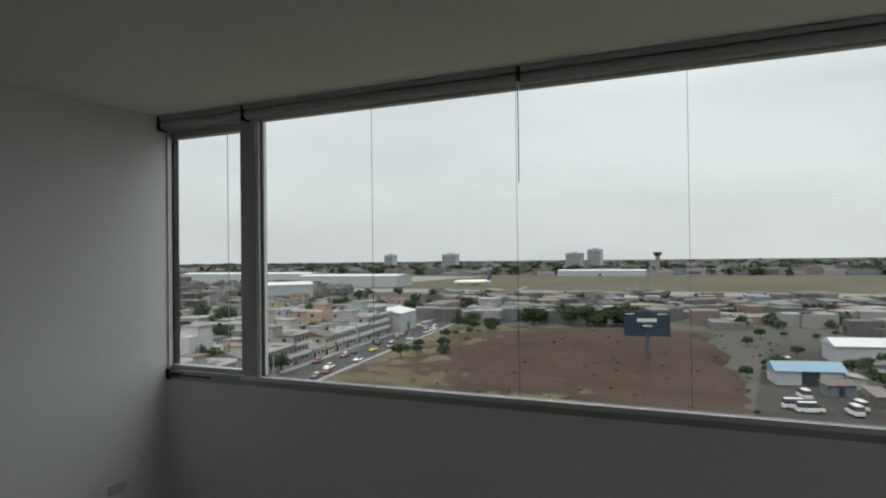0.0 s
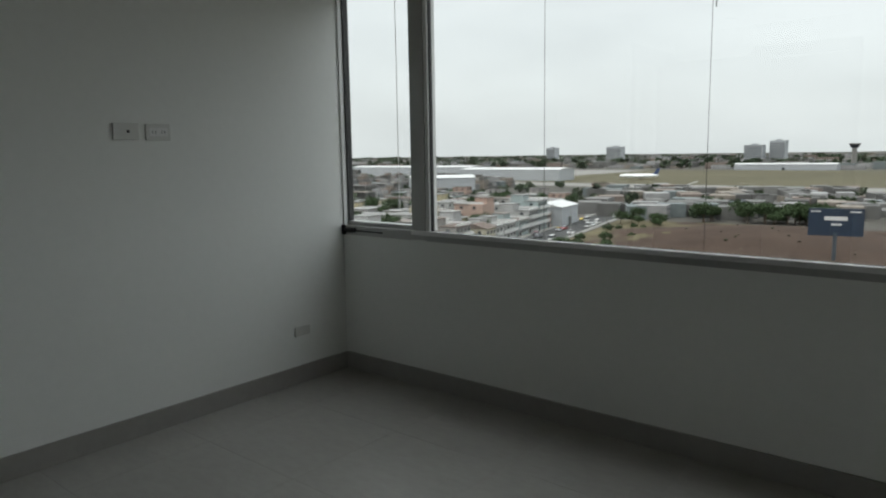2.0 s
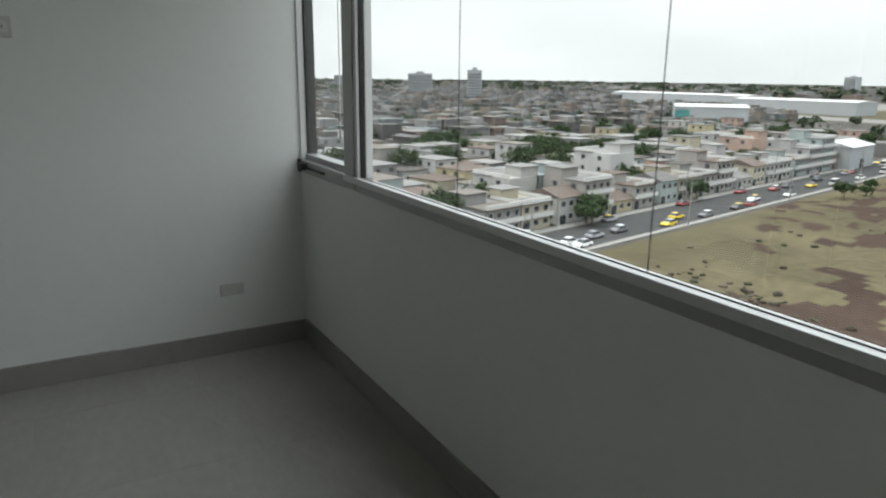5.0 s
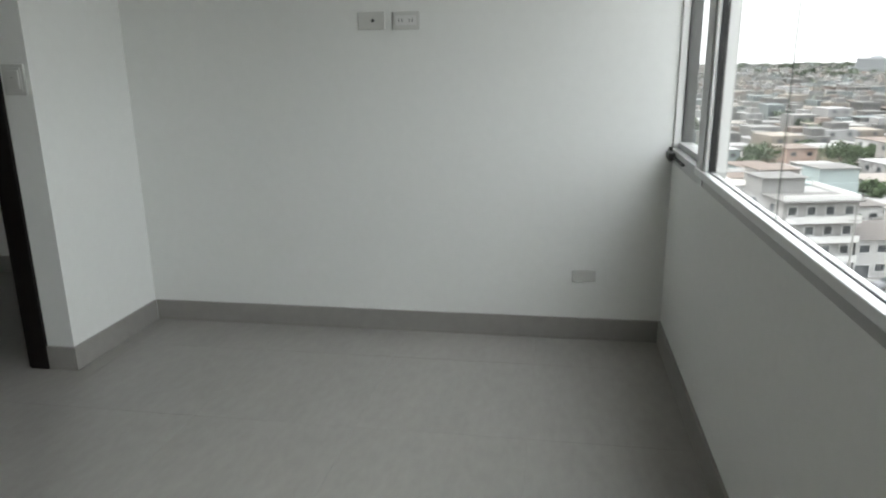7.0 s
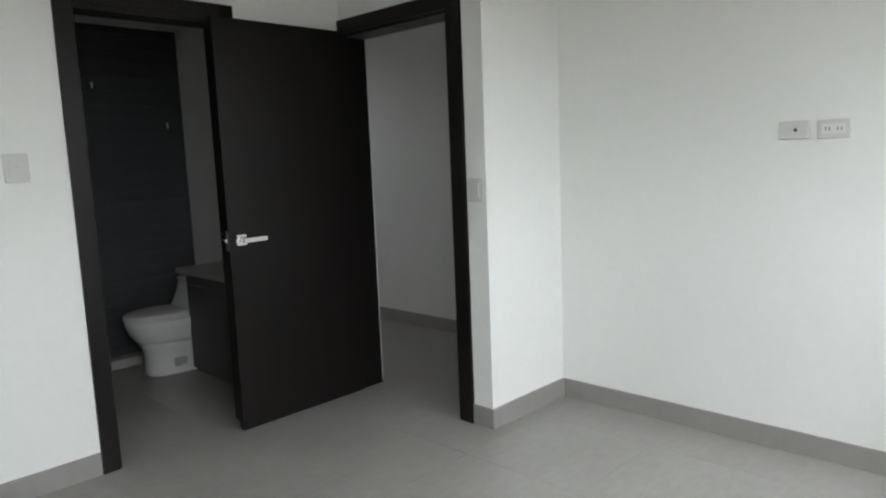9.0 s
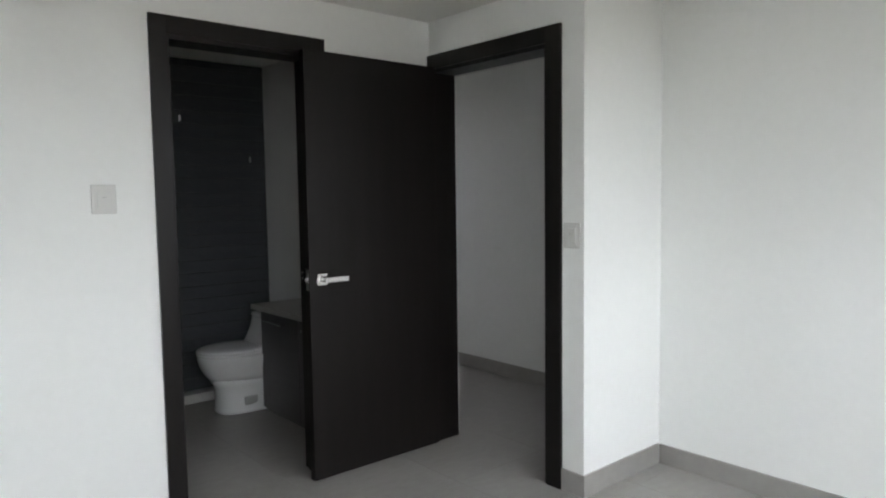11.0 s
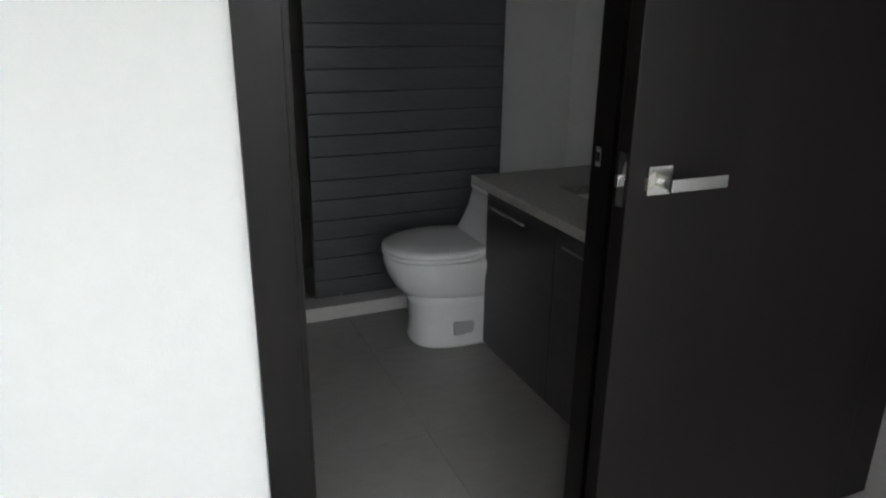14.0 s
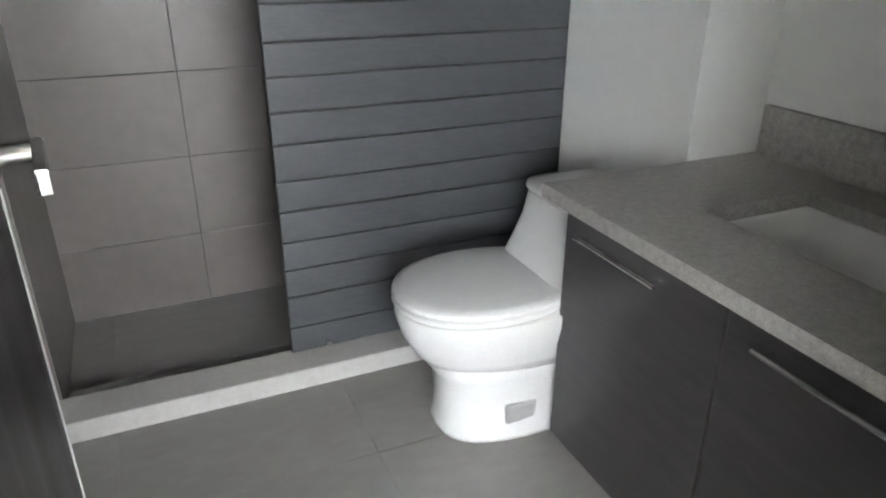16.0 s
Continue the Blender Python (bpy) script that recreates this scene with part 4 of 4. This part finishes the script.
def aircraft():
    ob = thing("airliner", "white parked airliner with a dark tail fin", "aeroplane", at=(-300, 690, GROUND))
    white = material("aircraft_white", (0.78, 0.78, 0.78), 0.3, vary=0.02, bump=0)
    rings = []
    for x, r, z in ((-20, 0.3, 4.6), (-18, 1.2, 4.2), (-13, 2.0, 4.0), (14, 2.0, 4.0), (18, 1.4, 3.9), (20, 0.3, 3.6)):
        rings.append([(x, r * math.cos(a * math.pi / 7), z + r * math.sin(a * math.pi / 7)) for a in range(14)])
    part("fuselage", loft(rings), white, ob, smooth=True)
    for s in (-1, 1):
        bm = loft([[(4, s * 1.5, 3.0), (-3, s * 1.5, 3.0), (-3, s * 1.5, 3.4), (4, s * 1.5, 3.4)], [(-5, s * 17, 4.0), (-7, s * 17, 4.0), (-7, s * 17, 4.2), (-5, s * 17, 4.2)]])
        part("wing", bm, white, ob)
    bm = loft([[(-19.5, -0.2, 5), (-14, -0.2, 5), (-14, 0.2, 5), (-19.5, 0.2, 5)], [(-21.5, -0.1, 11.5), (-18.5, -0.1, 11.5), (-18.5, 0.1, 11.5), (-21.5, 0.1, 11.5)]])
    part("tail_fin", bm, material("aircraft_tail", (0.03, 0.05, 0.12), 0.4, bump=0), ob, "dark blue tail fin")
    for x, y in ((12, 0), (-2, -3), (-2, 3)):
        rod("gear", (x, y, 0), (x, y, 3), 0.4, TYRE, ob, 8)
    ob.rotation_euler = (0, 0, radians(-160))
    return ob

aircraft()
tower = thing("control_tower", "slim grey airport control tower with a wide cab", "tower", at=(-182, 1195, GROUND))
rod("shaft", (0, 0, 0), (0, 0, 29), 4.0, CONCRETE, tower, 12, 3.4)
rod("cab", (0, 0, 29), (0, 0, 34), 5.0, PANEW, tower, 12, 7.5, "dark glazed cab")
rod("cap", (0, 0, 34), (0, 0, 35.5), 8.0, CONCRETE, tower, 12)

# grey lightened in the base colour to imitate distance haze on the towers
TOWER_HAZED = material("hazed_tower_block", (0.315, 0.326, 0.336), 0.8, vary=0.1, scale=0.05, fine=0.5, bump=0)
def apartment(x, y, w, d, h, turn=0.0):
    ob = thing("apartment_tower", "distant grey apartment tower, paled for haze, with rows of dark windows", "building", "distant towers", (x, y, GROUND))
    box("wall", (-w / 2, -d / 2, 0), (w / 2, d / 2, h), TOWER_HAZED, ob)
    boxes("roof", [((-w / 2 - 0.5, -d / 2 - 0.5, h), (w / 2 + 0.5, d / 2 + 0.5, h + 0.8)), ((-w / 6, -d / 6, h + 0.8), (w / 6, d / 6, h + 4))], TOWER_HAZED, ob)
    for k in range(1, int(h // 3.2)):
        box("window_band", (-w / 2 + 1, -d / 2 - 0.05, k * 3.2), (w / 2 - 1, -d / 2 - 0.003, k * 3.2 + 1.5), PANEW, ob)
    ob.rotation_euler = (0, 0, turn)
    return ob

apartment(-412, 1520, 36, 24, 36)
apartment(-371, 1540, 30, 24, 44)
apartment(-940, 1605, 26, 24, 38)
apartment(-787, 1659, 40, 24, 38)
apartment(-709, 446, 17, 17, 37, 1.0)
apartment(-939, 494, 36, 24, 33, 1.1)
apartment(-1160, 470, 50, 24, 29, 1.1)

bb = thing("billboard", "dark blue roadside billboard on a single post", "billboard", at=(-30.8, 196, GROUND))
rod("post", (0, 0, 0), (0, 0, 9.5), 0.5, material("billboard_post", (0.05, 0.06, 0.07), 0.6, bump=0), bb, 10)
panel = box("panel", (-6.2, -0.4, 8.6), (6.2, 0.4, 15.6), material("billboard_blue", (0.006, 0.017, 0.036), 0.6, vary=0.3, scale=0.3, fine=2, bump=0), bb)
boxes("lettering", [((-2.6, -0.42, 12.6), (2.6, -0.402, 13.6)), ((-1.0, -0.42, 11.3), (1.4, -0.402, 11.8)), ((-5.8, -0.42, 14.7), (-3.4, -0.402, 15.0)), ((3.0, -0.42, 14.7), (5.6, -0.402, 15.0))], TRIMW, panel, label="pale unreadable lettering")
bb.rotation_euler = (0, 0, radians(10))

# warehouses on the yard beyond the lot
def warehouse(x, y, w, d, h, turn, mat, label):
    ob = thing("warehouse", label, "warehouse", "yard buildings", (x, y, GROUND))
    box("wall", (-w / 2, -d / 2, 0), (w / 2, d / 2, h), TOWER_HAZED, ob)
    bm = bmesh.new()
    v = [bm.verts.new(c) for c in ((-w / 2 - 0.5, -d / 2 - 0.5, h), (w / 2 + 0.5, -d / 2 - 0.5, h), (w / 2 + 0.5, d / 2 + 0.5, h), (-w / 2 - 0.5, d / 2 + 0.5, h), (-w / 2 - 0.5, 0, h + 1.8), (w / 2 + 0.5, 0, h + 1.8))]
    for q in ((0, 1, 5, 4), (2, 3, 4, 5), (0, 4, 3), (1, 2, 5), (3, 2, 1, 0)):
        bm.faces.new([v[i] for i in q])
    part("roof", bm, mat, ob)
    box("gate", (-2, -d / 2 - 0.06, 0), (2, -d / 2 - 0.003, 3.4), PANEW, ob)
    ob.rotation_euler = (0, 0, turn)
BLUE_ROOF = material("blue_roof", (0.14, 0.23, 0.29), 0.6, vary=0.12, scale=0.2, bump=0)
WHITE_ROOF = material("white_roof", (0.44, 0.44, 0.435), 0.6, vary=0.1, scale=0.2, bump=0)
TEAL_WALL = material("teal_wall", (0.05, 0.20, 0.19), 0.8, vary=0.1, scale=0.1, bump=0)
warehouse(8, 186, 15, 9, 3.4, 0.25, BLUE_ROOF, "yard shed with a pale blue metal roof")
warehouse(36, 168, 22, 12, 4, 0.3, WHITE_ROOF, "yard shed with a white metal roof")
warehouse(30, 230, 30, 14, 5, 0.2, WHITE_ROOF, "yard shed with a white metal roof")
warehouse(-150, 258, 22, 16, 8, 1.77, WHITE_ROOF, "pale block with a white metal roof")
warehouse(-325, 395, 46, 30, 13, 0.8, WHITE_ROOF, "large grey hall with a white roof")
warehouse(-420, 640, 120, 40, 12, 0.1, WHITE_ROOF, "long airport hangar with a white roof")
warehouse(-640, 720, 200, 40, 12, 0.1, WHITE_ROOF, "long airport hangar with a white roof")
warehouse(-240, 1040, 130, 24, 8, 0.0, WHITE_ROOF, "long airport hangar with a white roof")
box("mural", (-23.2, -15.1, 0), (-14, -15.03, 11), TEAL_WALL, [o for o in bpy.data.objects if o.name.startswith("warehouse") and o.parent is None][4], label="teal painted wall panel")


# cars
def car(kind, group="cars on the street"):
    ob = thing("car", "parked city car with dark windows" if kind == 0 else "white passenger van with dark windows", "car", group)
    L, W, H = ((4.3, 1.75, 1.45), (5.0, 1.9, 2.1))[kind]
    def ring(x, z0, z1, w):
        return [(x, -w / 2, z0), (x, w / 2, z0), (x, w / 2 * 0.98, (z0 + z1) / 2), (x, w / 2 * 0.86, z1), (x, -w / 2 * 0.86, z1), (x, -w / 2 * 0.98, (z0 + z1) / 2)]
    prof = [(-L / 2, 0.4, 0.8), (-L / 2 + 0.15, 0.3, 0.92), (L / 2 - 1.2, 0.28, 0.95), (L / 2 - 0.1, 0.3, 0.78), (L / 2, 0.4, 0.65)] if kind == 0 else [(-L / 2, 0.4, 1.1), (-L / 2 + 0.1, 0.3, 1.2), (L / 2 - 0.7, 0.3, 1.2), (L / 2, 0.4, 0.9)]
    part("body", loft([ring(x, a, b, W) for x, a, b in prof]), CARP if kind == 0 else TRIMW, ob)
    base = 0.93 if kind == 0 else 1.18
    cab = [(-L / 2 + 0.45, base), (-L / 2 + 0.95, H), (L / 2 - 2.0, H), (L / 2 - 1.15, base)] if kind == 0 else [(-L / 2 + 0.08, base), (-L / 2 + 0.2, H), (L / 2 - 1.3, H), (L / 2 - 0.6, base)]
    bm = loft([ring(x, base - 0.02, max(z, base + 0.02), W * 0.92) for x, z in cab])
    glass = part("windows", bm, PANEW, ob, "dark tinted windows")
    box("roof", (cab[1][0], -W * 0.38, H), (cab[2][0], W * 0.38, H + 0.04), CARP if kind == 0 else TRIMW, ob)
    for x in (-L / 2 + 0.75, L / 2 - 0.8):
        for y in (-W / 2 + 0.08, W / 2 - 0.08):
            rod("wheel", (x, y - 0.1, 0.31), (x, y + 0.1, 0.31), 0.31, TYRE, ob, 12)
    return ob

CARS = [car(0), car(1)]
used_car = set()
place(CARS, used_car, 1, pose(*at_street(17, 13.5, 0.05), 0, 0, STREET_TURN))
place(CARS, used_car, 0, pose(*at_street(22, 6.4, 0.05), 0, 0, STREET_TURN))
for k in range(40):
    u = -60 + k * 7.6 + rng.uniform(-1.5, 1.5)
    copy_thing(CARS[0 if rng.random() < 0.88 else 1], pose(*at_street(u, rng.choice((3.8, 3.8, 7.0, 11.0, 14.8, 14.8)), 0.05), 0, 0, STREET_TURN + rng.choice((0, 180))))
structure(box("yard", (-2, 120, GROUND), (90, 262, GROUND + 0.05), material("yard_dirt", (0.05, 0.045, 0.04), 0.95, vary=0.5, scale=0.12, fine=1.2, bump=0.3, bump_scale=0.8, spec=0.08)), "dark trodden earth storage yard beside the lot", "yard")
for k in range(70):
    copy_thing(TREES[rng.choice((0, 2, 2))], pose(rng.uniform(-8, 110), rng.uniform(150, 330), GROUND, 0, 0, rng.uniform(0, 360)) @ Matrix.Scale(rng.uniform(0.3, 0.75), 4))
for k in range(20):
    copy_thing(CARS[1], pose(rng.uniform(2, 60), rng.uniform(140, 235), GROUND + 0.05, 0, 0, rng.choice((17, 107))))

# low sheds, containers and stacked goods that crowd the yard
YARD_TONES = material("yard_goods", (0.2, 0.2, 0.2), 0.8, vary=0.2, scale=0.4, fine=3.0, bump=0, spread=[(0.16, 0.16, 0.155), (0.30, 0.30, 0.29), (0.09, 0.08, 0.07), (0.12, 0.08, 0.055), (0.10, 0.13, 0.15), (0.22, 0.21, 0.19)])
def yard_shed():
    ob = thing("shed", "low yard shed with a sloping metal sheet roof", "shed", "yard sheds")
    box("wall", (-3.0, -2.0, 0), (3.0, 2.0, 2.4), YARD_TONES, ob)
    bm = loft([[(-3.3, -2.4, 2.35), (3.3, -2.4, 2.35), (3.3, -2.4, 2.45), (-3.3, -2.4, 2.45)], [(-3.3, 2.3, 2.85), (3.3, 2.3, 2.85), (3.3, 2.3, 2.95), (-3.3, 2.3, 2.95)]])
    part("roof", bm, ROOFM, ob)
    box("door", (-0.6, -2.04, 0), (0.6, -2.002, 2.0), PANEW, ob)
    return ob
SHED = yard_shed()
SHED.matrix_world = pose(14, 172, GROUND + 0.05, 0, 0, 20)
for k in range(34):
    copy_thing(SHED, pose(rng.uniform(4, 85), rng.uniform(140, 250), GROUND + 0.05, 0, 0, rng.choice((15, 105)) + rng.uniform(-8, 8)) @ Matrix.Diagonal((rng.uniform(0.5, 1.2), rng.uniform(0.5, 1.1), rng.uniform(0.5, 1.1), 1)))

# street poles
pole = thing("utility_pole", "grey concrete utility pole beside the street", "pole", "street poles")
rod("shaft", (0, 0, 0), (0, 0, 10), 0.17, WALK, pole, 8, 0.1)
boxes("crossarm", [((-0.9, -0.06, 9.2), (0.9, 0.06, 9.35))], WALK, pole)
pole.matrix_world = pose(*at_street(-20, 17.2), 0, 0, STREET_TURN)
for k in range(9):
    copy_thing(pole, pose(*at_street(5 + k * 26, 17.2 if k % 2 else 1.6), 0, 0, STREET_TURN))

# ---- floor tiles, last ----
tile_mesh = None
for i in range(-2, 8):
    for j in range(-10, 1):
        x, y = i * 0.6 + 0.31, j * 0.6 + 0.055
        x0, x1, y0, y1 = max(x, HALL_W), min(x + 0.6, EAST), max(y, SHOWER), min(y + 0.6, 0)
        if x1 - x0 < 0.03 or y1 - y0 < 0.03:
            continue
        if x1 - x0 > 0.599 and y1 - y0 > 0.599:
            if tile_mesh is None:
                ob = box("floor_tile", (0, 0, -0.004), (0.599, 0.599, 0), TILE, floor)
                tile_mesh = ob.data
            else:
                ob = new("floor_tile", tile_mesh)
                ob.parent = floor
            ob.location = (x0, y0, 0)
        else:
            box("floor_tile", (x0, y0, -0.004), (x1 - 0.001, y1 - 0.001, 0), TILE, floor)
